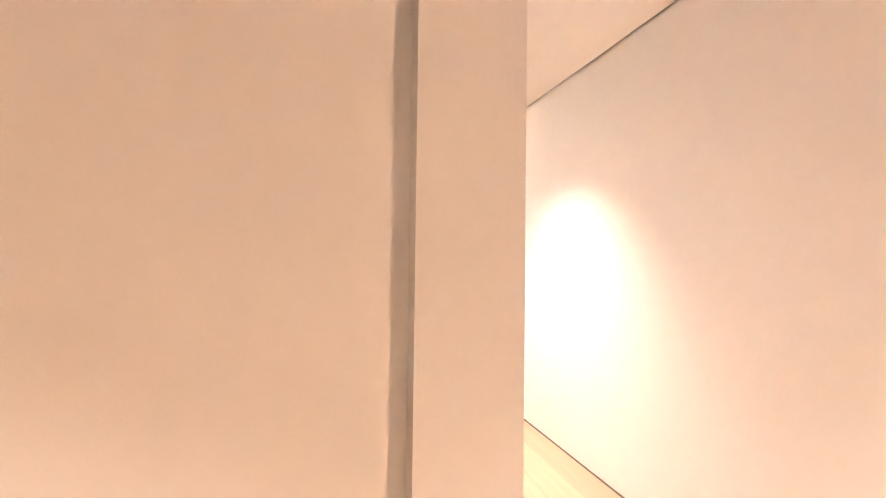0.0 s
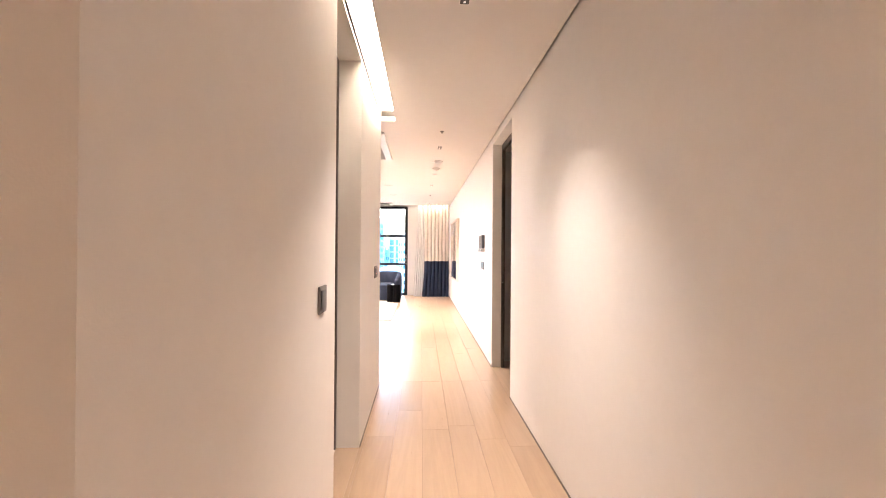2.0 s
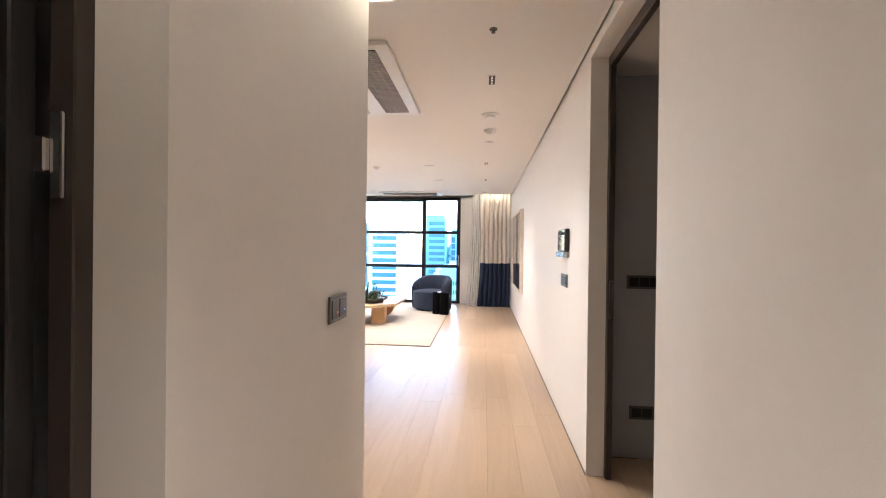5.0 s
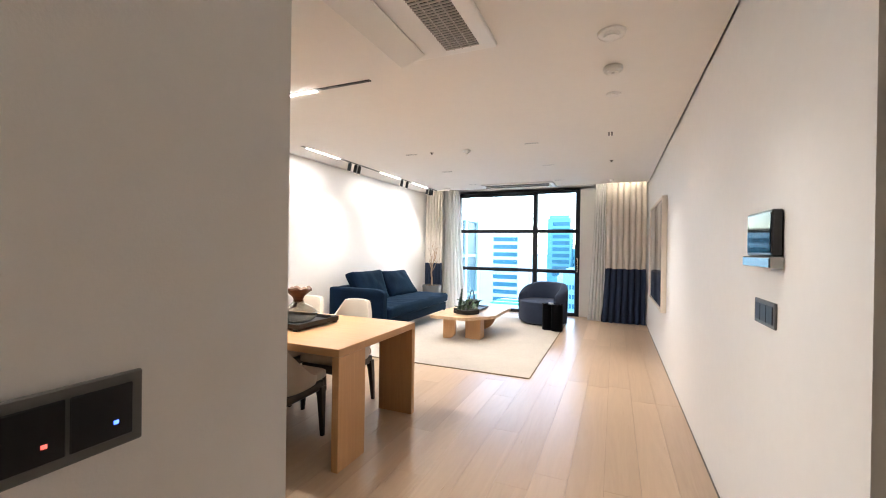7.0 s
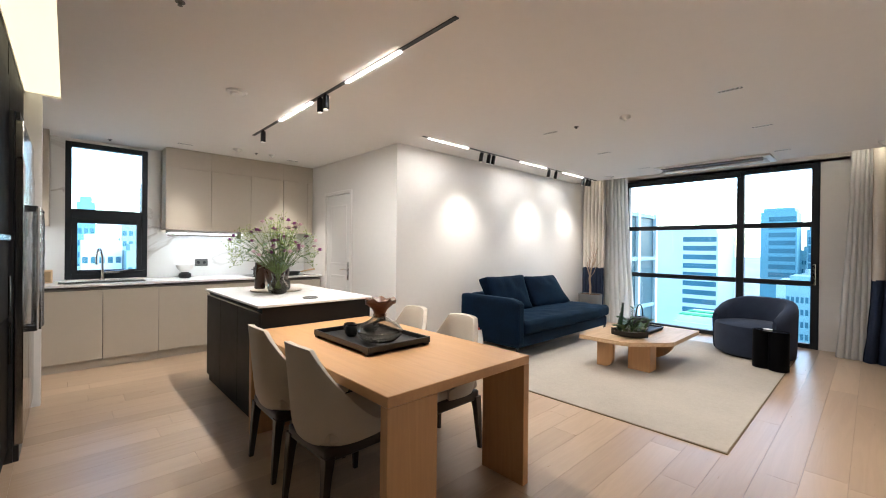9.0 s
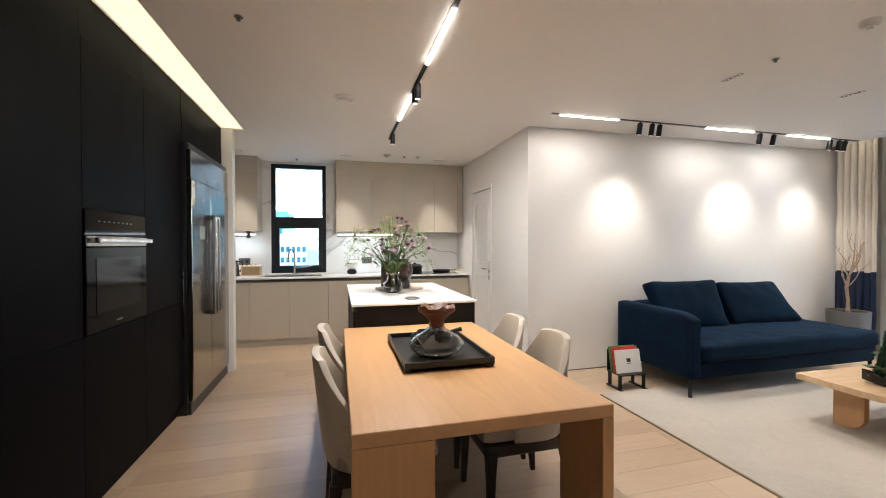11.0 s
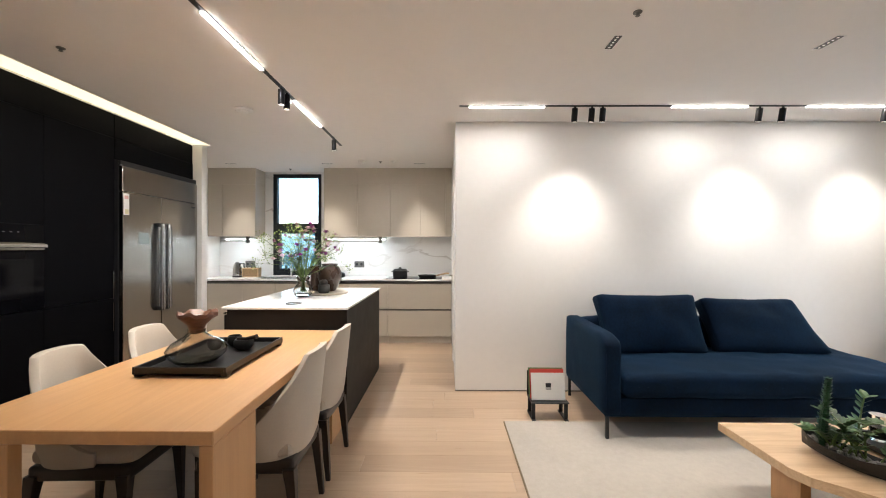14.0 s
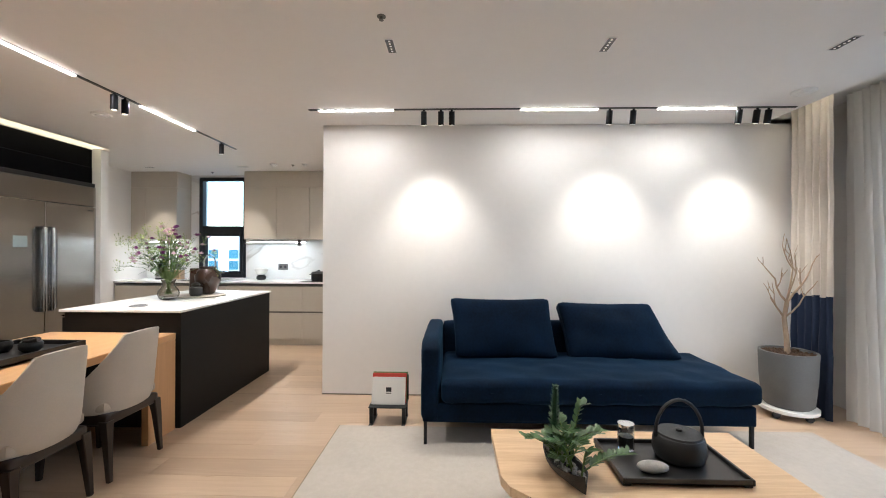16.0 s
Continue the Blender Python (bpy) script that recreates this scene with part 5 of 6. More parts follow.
def cushion(y0, y1, h, lean, rz, seedv, label, slump=0.05, spread=0.0):
    c = thing("cushion", -4.06, (y0 + y1) / 2, 0.458, label, "cushion", "sofa cushions")
    w = y1 - y0
    bm = soft_box(-0.070, 0.070, -w / 2, w / 2, 0.0, h, 0.050, 16, 0.032, seedv, 0.016)
    for v in bm.verts:
        # corners pulled out, edges drawn in between
        e = 1 - abs(2 * (v.co.z / h) - 1)
        v.co.y *= 1 - 0.03 * math.sin(math.pi * max(0, min(1, v.co.z / h)))
        v.co.z -= 0.012 * math.cos(math.pi * v.co.y / w) * (1 if v.co.z > h * 0.6 else 0)
        v.co.y += (slump + spread * v.co.y / w) * (1 - v.co.z / h)
    bm.transform(pose(0.055, 0, 0, 0, -lean, rz))
    part("cushion_cover", bm, NAVY, c, smooth=True, world=False)


cushion(1.19, 2.02, 0.49, 17, 0, 11, "plump navy velvet cushion leaning on the sofa back", 0.05)
cushion(2.10, 2.86, 0.465, 24, -3, 29, "navy velvet cushion slumped against the sofa back", 0.13, 0.12)


def rug():
    r = thing("rug", -2.51, 2.1, 0, "large plain beige rug with a thin brown edge", "rug")
    b = B(-3.72, -1.31, 0.36, 3.86, 0.004, 0.0125)
    part("surface", b, RUG, r)
    part("edge", B(-3.728, -1.302, 0.352, 3.868, 0.0005, 0.0075), RUG_EDGE, r)


rug()


def coffee_table():
    t = thing("coffee_table", -2.48, 2.07, 0.0125, "low oak coffee table with a cut corner", "coffee table")
    poly = [(-2.91, 1.43), (-2.45, 1.43), (-2.37, 1.46), (-2.12, 1.73), (-2.07, 1.83), (-2.07, 2.71), (-2.91, 2.71)]
    part("tabletop", prism(bmesh.new(), poly, 0.318, 0.360, 0.003), OAK_Y, t)

    def slab(y, x0, x1, th, rz, rad):
        pts = [(x0, 0.318), (x0, 0.0)]
        n = 8
        pts += [(x1 - rad + rad * math.sin(a), rad - rad * math.cos(a)) for a in [i * math.pi / 2 / n for i in range(n + 1)]]
        pts += [(x1, 0.318)]
        b = prism(bmesh.new(), pts, -th / 2, th / 2, 0.002)
        b.transform(pose(0, y, 0.0127, 90, 0, 0))
        return b

    e = 0.0005
    part("leg", slab(1.66, -2.80, -2.62, 0.05, 0, 0.10), OAK_Z, t)
    part("leg", B(-2.50, -2.27, 1.74, 1.92, 0.0127, 0.3175, 0.012, seg=3), OAK_Z, t)
    part("leg", slab(2.48, -2.70, -2.26, 0.06, 0, 0.24), OAK_Z, t)


coffee_table()


def coffee_things():
    random.seed(5)
    z = 0.3605
    x, y = -2.475, 1.71
    p = thing("boat_planter", x, y, z, "boat-shaped black bowl planted with green succulents", "planter", rz=12)
    p.matrix_basis = p.matrix_basis @ Matrix.Scale(0.86, 4)
    b = bmesh.new()
    n = 22
    rings = []
    for i in range(n + 1):
        u = -1 + 2 * i / n
        w = 0.078 * max(0.02, (1 - u * u)) ** 0.75
        lift = 0.020 * u * u
        X = 0.215 * u
        prof = [(0.25, 0.0 + lift), (0.8, 0.03 + lift), (1.0, 0.072 + 0.03 * u * u), (0.90, 0.072 + 0.03 * u * u), (0.7, 0.055 + lift * 0.7)]
        rings.append([b.verts.new((X, s * w, zz)) for s, zz in prof] + [b.verts.new((X, -s * w, zz)) for s, zz in prof[::-1]])
    m = len(rings[0])
    for a, c in zip(rings, rings[1:]):
        for k in range(m):
            b.faces.new((a[k], a[(k + 1) % m], c[(k + 1) % m], c[k]))
    b.faces.new(rings[0])
    b.faces.new(rings[-1][::-1])
    bmesh.ops.recalc_face_normals(b, faces=b.faces[:])
    part("bowl", b, IRON, p, smooth=True, world=False)
    g = bmesh.new()
    for k in range(60):
        u = random.uniform(-0.8, 0.8)
        bmesh.ops.create_icosphere(g, subdivisions=1, radius=random.uniform(0.008, 0.016), matrix=Matrix.Translation((0.23 * u, random.uniform(-0.05, 0.05) * (1 - u * u), 0.066)))
    part("gravel", g, STONE, p, "grey gravel", world=False)["kind"] = "stuff"
    # upright spiny column
    sp = bmesh.new()
    for cx, cy, h, r in ((-0.105, -0.01, 0.36, 0.040), (-0.135, 0.015, 0.22, 0.028)):
        n = 26
        for i in range(n):
            zz = 0.07 + h * i / n
            rr = r * (1 - 0.55 * i / n)
            for q in range(5):
                a = q * 2 * math.pi / 5 + i * 0.5
                leaf(sp, (cx + 0.03 * i / n, cy, zz), (math.cos(a), math.sin(a), 0.9), rr * 1.5, 0.009, 0.1)
        tube(sp, [(cx, cy, 0.05), (cx + 0.03, cy, 0.05 + h)], [r * 0.5, r * 0.22], 6)
    part("spiny_column", sp, LEAF_D, p, "spiny upright succulent", world=False)
    # arching stems with paired oval leaves
    lf = bmesh.new()
    for k in range(16):
        a = random.uniform(0, 2 * math.pi)
        bx, by = random.uniform(-0.08, 0.16), random.uniform(-0.02, 0.02)
        reach, h = random.uniform(0.08, 0.24), random.uniform(0.05, 0.20)
        if k < 3:
            a, reach, h = (math.pi / 2 + 0.3 * k, 0.26 + 0.02 * k, 0.08)
        if k == 3:
            reach, h = 0.08, 0.30
        d = Vector((math.cos(a), math.sin(a), 0))
        pts = [Vector((bx, by, 0.06)) + d * reach * t + Vector((0, 0, h * math.sin(min(1.0, t * 1.1) * math.pi / 1.9))) for t in (0, 0.25, 0.5, 0.75, 1.0)]
        st = bmesh.new()
        tube(st, pts, [0.005, 0.0045, 0.004, 0.003, 0.002], 5)
        part("stem", st, STEM, p, world=False)
        for i in range(9):
            t = 0.25 + 0.75 * i / 8
            f = t * 4
            i0 = min(3, int(f))
            q = pts[i0].lerp(pts[i0 + 1], f - i0)
            tang = (pts[i0 + 1] - pts[i0]).normalized()
            for sgn in (-1, 1):
                sd = tang.cross(Vector((0, 0, 1))).normalized() * sgn
                leaf(lf, q, sd * 0.8 + tang * 0.5 + Vector((0, 0, 0.45)), random.uniform(0.045, 0.07), random.uniform(0.010, 0.016), 0.2)
    part("leaves", lf, LEAF, p, "glossy oval leaves", world=False)["kind"] = "stuff"

    tray("tea_tray", -2.74, -2.38, 1.93, 2.47, z, "black rectangular tea tray on the coffee table", 0.025)
    zt = z + 0.0225
    k = lathed("iron_teapot", [(0.082, 0.0), (0.104, 0.012), (0.114, 0.045), (0.110, 0.085), (0.104, 0.108), (0.100, 0.112)], -2.585, 2.27, zt, IRON, "black cast iron teapot with an arched handle", "teapot", 36)
    lathed("", [(0.098, 0.1125), (0.094, 0.121), (0.03, 0.124), (0.014, 0.126), (0.014, 0.136), (0.006, 0.138)], 0, 0, 0, IRON, "", "", 32, parent=k, partname="lid")
    h = bmesh.new()
    tube(h, [(0.0, -0.108, 0.10)] + [(0.0, -0.108 * math.cos(a), 0.115 + 0.155 * math.sin(a)) for a in [i * math.pi / 12 for i in range(1, 12)]] + [(0.0, 0.108, 0.10)], 0.0080, 8)
    part("handle", h, IRON, k, "arched wire handle", world=False, smooth=True)
    s = bmesh.new()
    tube(s, [(-0.09, 0.0, 0.05), (-0.135, 0.0, 0.068), (-0.15, 0.0, 0.095)], [0.02, 0.015, 0.011], 10)
    part("spout", s, IRON, k, world=False, smooth=True)
    g = thing("pebble", -2.46, 2.09, zt, "grey speckled river pebble on the tray", "pebble")
    b = bmesh.new()
    bmesh.ops.create_icosphere(b, subdivisions=3, radius=1.0)
    for v in b.verts:
        v.co *= 1 + 0.06 * noise.noise(v.co * 1.7)
        v.co = Vector((v.co.x * 0.038, v.co.y * 0.066, 0.024 + v.co.z * 0.024))
    part("stone", b, STONE, g, smooth=True, world=False)
    c = lathed("candle_jar", [(0.036, 0.0), (0.038, 0.008), (0.038, 0.11), (0.035, 0.11), (0.035, 0.012), (0.02, 0.011)], -2.665, 2.06, zt, CLEARGLASS, "clear glass candle jar on the tray", "candle", 28, partname="jar")
    lathed("", [(0.034, 0.0125), (0.034, 0.065), (0.01, 0.064)], 0, 0, 0, DARKPL, "", "", 24, parent=c, partname="candle")
    lathed("", [(0.038, 0.1105), (0.038, 0.125), (0.01, 0.127)], 0, 0, 0, CHROME, "", "", 24, parent=c, partname="lid")


coffee_things()


def armchair():
    a = thing("armchair", -1.70, 3.55, 0.0, "round blue-grey fabric tub armchair", "armchair", rz=-24)
    # local: opens toward -y
    b = bmesh.new()
    lathe(b, [(0.36, 0.03), (0.395, 0.05), (0.405, 0.12), (0.405, 0.36), (0.395, 0.395), (0.36, 0.412), (0.1, 0.425), (0.01, 0.426)], 48, sx=1.0, sy=0.97)
    part("seat", b, ARMCHAIR, a, smooth=True, world=False)
    b = bmesh.new()
    nu, m = 44, 14
    rings = []
    for i in range(nu + 1):
        u = -1 + 2 * i / nu
        th = radians(90) + u * radians(118)
        sh = abs(u)
        top = 0.715 - 0.20 * max(0, (sh - 0.30) / 0.70) ** 1.7
        thick = 0.125 * (1 - 0.55 * max(0, (sh - 0.8) / 0.2) ** 2)
        ring = []
        ro = 0.425
        prof = [(ro - 0.015, 0.035), (ro, 0.10), (ro + 0.006, 0.35), (ro + 0.01, top - 0.09), (ro, top - 0.04), (ro - 0.025, top - 0.010), (ro - thick / 2, top), (ro - thick + 0.025, top - 0.010), (ro - thick, top - 0.05), (ro - thick - 0.004, 0.42), (ro - thick, 0.30)]
        for r, z in prof:
            ring.append(b.verts.new((r * math.cos(th), r * 0.97 * math.sin(th), z)))
        rings.append(ring)
    m = len(rings[0])
    for p, q in zip(rings, rings[1:]):
        for k in range(m):
            b.faces.new((p[k], q[k], q[(k + 1) % m], p[(k + 1) % m]))
    b.faces.new(rings[0])
    b.faces.new(rings[-1][::-1])
    bmesh.ops.recalc_face_normals(b, faces=b.faces[:])
    part("backrest", b, ARMCHAIR, a, smooth=True, world=False)
    b = bmesh.new()
    lathe(b, [(0.33, 0.0), (0.33, 0.032)], 40)
    part("base_ring", b, DARKPL, a, world=False)


armchair()


def side_table():
    t = thing("side_table", -1.44, 2.93, 0.0125, "black lacquered drum side table of two lobes", "side table", rz=-20)
    for sx in (-1, 1):
        b = bmesh.new()
        lathe(b, [(0.088, 0.0), (0.092, 0.004), (0.092, 0.405), (0.089, 0.41)], 36, sx * 0.078, 0)
        part("drum", b, BLACK_LAM, t, smooth=True, world=False)
    b = bmesh.new()
    pts = []
    for sx in (1, -1):
        for k in range(19):
            a = (-math.pi / 2 + math.pi * k / 18) + (0 if sx > 0 else math.pi)
            pts.append((sx * 0.078 + 0.094 * math.cos(a), 0.094 * math.sin(a)))
    prism(b, pts, 0.4105, 0.4215, 0.002)
    part("tabletop", b, BLACKGLASS, t, world=False)
    c = thing("coaster_dish", -1.47, 2.95, 0.4345, "small white dish on the side table", "dish")
    b = bmesh.new()
    lathe(b, [(0.03, 0.0), (0.045, 0.008), (0.043, 0.010), (0.01, 0.005)], 20)
    part("dish", b, WHITEPL, c, world=False, smooth=True)


side_table()


def magazine_rack():
    r = thing("magazine_rack", -3.84, 0.72, 0, "black metal rack holding white and red magazines", "magazine rack")
    for y in (0.59, 0.84):
        b = bmesh.new()
        box(b, -3.95, -3.72, y - 0.014, y + 0.014, 0.0, 0.012, 0.002)
        box(b, -3.78, -3.76, y - 0.014, y + 0.014, 0.012, 0.135, 0.002)
        box(b, -3.92, -3.90, y - 0.014, y + 0.014, 0.012, 0.135, 0.002)
        part("leg", b, DARKMETAL, r)
    part("shelf", B(-3.93, -3.74, 0.57, 0.86, 0.135, 0.142, 0.002), DARKMETAL, r)
    bk = bmesh.new()
    box(bk, -3.93, -3.924, 0.57, 0.86, 0.142, 0.34, 0.002)
    part("back_plate", bk, DARKMETAL, r)
    for k, (mat, h, w, lab) in enumerate(((GREENP, 0.225, 0.275, "green-edged magazine standing in the rack"), (RED, 0.225, 0.270, "red magazine standing in the rack"), (PAPER, 0.205, 0.262, "white magazine leaning at the front of the rack"))):
        m = thing("magazine", -3.885 + 0.035 * k, 0.715, 0.1425, lab, "magazine", "magazines in the rack")
        b = B(-0.008, 0.008, -w / 2, w / 2, 0.0, h, 0.001)
        b.transform(pose(0.012, 0, 0.0, 0, -11, 0))
        part("cover", b, mat, m, world=False)
        if k == 2:
            for q, (ya, yb, za, zb) in enumerate(((-0.02, 0.022, 0.095, 0.128), (-0.02, 0.022, 0.080, 0.088))):
                c = B(0.0083, 0.0088, ya, yb, za, zb)
                c.transform(pose(0.012, 0, 0.0, 0, -11, 0))
                part("print_bar", c, GREYPL if q else DARKPL, m, world=False)


magazine_rack()


def potted_tree():
    random.seed(8)
    x, y = -4.06, 3.96
    t = thing("potted_tree", x, y, 0, "bare branching small tree in a grey planter on castors", "plant")
    b = bmesh.new()
    lathe(b, [(0.19, 0.055), (0.20, 0.06), (0.20, 0.085), (0.18, 0.088)], 40)
    dl = part("dolly", b, WHITEPL, t, "white plant dolly", smooth=True, world=False)
    for k in range(4):
        a = k * math.pi / 2 + 0.4
        c = bmesh.new()
        tube(c, [(0.15 * math.cos(a) - 0.012, 0.15 * math.sin(a), 0.027), (0.15 * math.cos(a) + 0.012, 0.15 * math.sin(a), 0.027)], 0.027, 14)
        part("castor", c, DARKPL, dl, world=False)
    b = bmesh.new()
    lathe(b, [(0.150, 0.0885), (0.17, 0.11), (0.188, 0.30), (0.196, 0.50), (0.196, 0.53), (0.178, 0.53), (0.176, 0.49), (0.03, 0.485)], 48)
    part("pot", b, CONCRETE, t, "grey cylindrical planter", smooth=True, world=False)
    s = bmesh.new()
    for k in range(240):
        r, a = 0.165 * math.sqrt(random.random()), random.uniform(0, 6.28)
        m = Matrix.Translation((r * math.cos(a), r * math.sin(a), 0.495 + random.uniform(0, 0.02))) @ Euler((random.uniform(0, 3), random.uniform(0, 3), 0)).to_matrix().to_4x4()
        bmesh.ops.create_cube(s, size=random.uniform(0.012, 0.028), matrix=m @ Matrix.Diagonal((1.6, 0.8, 0.4, 1)))
    part("bark_chips", s, SOIL, t, "brown bark chips", world=False)["kind"] = "stuff"
    trunk = [(0, 0, 0.48), (0.01, -0.02, 0.65), (0.0, -0.03, 0.80), (0.015, -0.02, 0.93)]
    w = bmesh.new()
    tube(w, trunk, [0.021, 0.018, 0.017, 0.016], 9)
    part("trunk", w, BARK, t, smooth=True, world=False)

    def limb(p, d, ln, r, depth):
        p = Vector(p)
        d = Vector(d).normalized()
        pts = [p]
        for i in range(3):
            d = (d + Vector((random.uniform(-0.22, 0.22), random.uniform(-0.22, 0.22), 0.18))).normalized()
            pts.append(pts[-1] + d * ln / 3)
        w = bmesh.new()
        tube(w, pts, [r, r * 0.85, r * 0.72, r * 0.55], 6)
        part("branch", w, BARK, t, smooth=True, world=False)
        if depth > 0:
            for q in range(2):
                a = random.uniform(0, 6.28)
                limb(pts[random.choice((2, 3))], d * 0.8 + Vector((math.cos(a), math.sin(a), 0.3)) * 0.6, ln * random.uniform(0.5, 0.75), r * 0.6, depth - 1)

    limb(trunk[-1], (0.2, -0.75, 0.8), 0.24, 0.010, 2)
    limb(trunk[-1], (0.1, 0.7, 0.9), 0.26, 0.011, 2)
    limb(trunk[-1], (0.3, 0.1, 1), 0.28, 0.010, 2)
    limb(trunk[-2], (0.2, -0.8, 0.6), 0.22, 0.009, 2)
    limb(trunk[-1], (0.5, -0.3, 0.9), 0.26, 0.008, 2)
    limb(trunk[-2], (0.3, 0.8, 0.8), 0.22, 0.008, 1)


potted_tree()


# ---- curtains ----
def cloth(x0, x1, y, z0, z1, folds, amp, flare=0.0, seedv=0, nz=10, dy=0.0, gather=0.0):
    """A hanging pleated sheet with thickness. flare widens the foot toward x0; gather deepens the folds."""
    bm = bmesh.new()
    nx = folds * 8
    rows = []
    for side in (0, 1):
        grid = []
        for j in range(nz + 1):
            v = j / nz
            z = z0 + (z1 - z0) * v
            row = []
            for i in range(nx + 1):
                u = i / nx
                xx = x0 + (x1 - x0) * u + flare * (1 - v) ** 1.4 * (1 - u)
                ph = 2 * math.pi * folds * u + 0.6 * math.sin(3 * u + seedv)
                a = amp * (0.8 + 0.35 * noise.noise(Vector((u * 6 + seedv, v * 1.5, 0)))) * (1 + gather * (1 - v))
                yy = y + a * math.sin(ph) + dy * (1 - v) + 0.012 * noise.noise(Vector((u * 9, v * 4, seedv + 3)))
                xx += 0.012 * math.cos(ph) + 0.008 * noise.noise(Vector((u * 7, v * 5, seedv)))
                row.append(bm.verts.new((xx, yy + side * 0.003, z)))
            grid.append(row)
        rows.append(grid)
    F, K = rows
    for j in range(nz):
        for i in range(nx):
            bm.faces.new((F[j][i], F[j][i + 1], F[j + 1][i + 1], F[j + 1][i]))
            bm.faces.new((K[j][i + 1], K[j][i], K[j + 1][i], K[j + 1][i + 1]))
    for i in range(nx):
        bm.faces.new((F[nz][i], F[nz][i + 1], K[nz][i + 1], K[nz][i]))
        bm.faces.new((F[0][i + 1], F[0][i], K[0][i], K[0][i + 1]))
    for j in range(nz):
        bm.faces.new((F[j + 1][0], K[j + 1][0], K[j][0], F[j][0]))
        bm.faces.new((F[j][nx], K[j][nx], K[j + 1][nx], F[j + 1][nx]))
    return bm


def curtain(x0, x1, y, folds, seedv, flare=0.0):
    c = thing("curtain", (x0 + x1) / 2, y, 0, "pleated beige curtain with a navy lower band", "curtain", "beige and navy curtains")
    part("upper_cloth", cloth(x0, x1, y, 0.972, 2.595, folds, 0.034, 0, seedv, 12), BEIGE_CUR, c, smooth=True)
    part("lower_band", cloth(x0, x1, y - 0.002, 0.003, 0.985, folds, 0.036, flare, seedv, 10, gather=0.35), NAVY_CUR, c, "navy lower band", smooth=True)


def sheer(x0, x1, y, folds, seedv, flare, mirror=False):
    c = thing("sheer_curtain", (x0 + x1) / 2, y, 0, "gathered white sheer curtain beside the window", "curtain", "white sheer curtains")
    bm = cloth(x0, x1, y, 0.003, 2.595, folds, 0.028, flare, seedv, 14)
    part("cloth", bm, SHEER, c, smooth=True)


curtain(-0.70, -0.035, 4.16, 7, 2, -0.06)
curtain(-4.36, -3.95, 4.22, 6, 9, 0.0)
sheer(-0.88, -0.68, 4.24, 5, 4, -0.12)
sheer(-3.62, -3.98, 4.36, 6, 14, 0.16)


# ---- wall things ----
def picture():
    p = thing("framed_picture", -0.02, 2.3, 1.28, "large framed abstract landscape print in a pale wood frame", "picture")
    y0, y1, z0, z1 = 1.36, 3.05, 0.62, 1.93
    fr = bmesh.new()
    f, d = 0.03, 0.055
    for a in ((y0, y1, z0, z0 + f), (y0, y1, z1 - f, z1), (y0, y0 + f, z0 + f, z1 - f), (y1 - f, y1, z0 + f, z1 - f)):
        box(fr, -d, -0.002, *a, bev=0.002)
    part("frame", fr, M("pale_frame", (0.72, 0.64, 0.55), 0.5, var=0.1, scale=12), p)
    xq = -0.030
    part("print", B(xq - 0.004, xq, y0 + f, y1 - f, z0 + f, z1 - f), M("print_sky", (0.52, 0.55, 0.62), 0.6, var=0.1, scale=3), p)
    def shape(name, pts, mat, k):
        b = bmesh.new()
        vs = [b.verts.new((xq - 0.005 - 0.0008 * k, y, z)) for y, z in pts]
        b.faces.new(vs)
        r = bmesh.ops.extrude_face_region(b, geom=b.faces[:])
        for v in r["geom"]:
            if isinstance(v, bmesh.types.BMVert):
                v.co.x -= 0.0006
        bmesh.ops.recalc_face_normals(b, faces=b.faces[:])
        part(name, b, mat, p)
    a, b_, c, e = y0 + f, y1 - f, z0 + f, z1 - f
    shape("printed_hill", [(b_, c + 0.35), (b_, 1.50), (2.5, 1.58), (2.0, 1.78), (1.6, 1.74), (a, 1.55), (a, c + 0.35)], M("print_hill", (0.26, 0.22, 0.19), 0.6, var=0.2, scale=4), 0)
    shape("printed_field", [(b_, c + 0.35), (b_, 1.12), (a, 1.12), (a, c + 0.35)], M("print_field", (0.58, 0.55, 0.50), 0.6, var=0.15, scale=4), 1)
    shape("printed_water", [(b_, c), (b_, c + 0.36), (a, c + 0.36), (a, c)], M("print_water", (0.18, 0.19, 0.28), 0.6, var=0.15, scale=4), 2)
    g = part("glazing", B(xq - 0.0125, xq - 0.0105, y0 + f, y1 - f, z0 + f, z1 - f), M_glass("picture_glass", (1, 1, 1)), p)
    g.visible_shadow = False


picture()


def wall_pad():
    w = thing("intercom", -0.02, -1.76, 1.26, "black glass wall intercom on a silver cradle", "intercom")
    part("cradle", B(-0.045, -0.002, -2.00, -1.69, 1.258, 1.298, 0.004), STEEL, w, "silver lower cradle")
    part("panel", B(-0.034, -0.002, -1.99, -1.71, 1.30, 1.465, 0.004), DARKPL, w)
    part("screen", B(-0.0365, -0.0345, -1.98, -1.72, 1.312, 1.455), BLACKGLASS, w)


wall_pad()


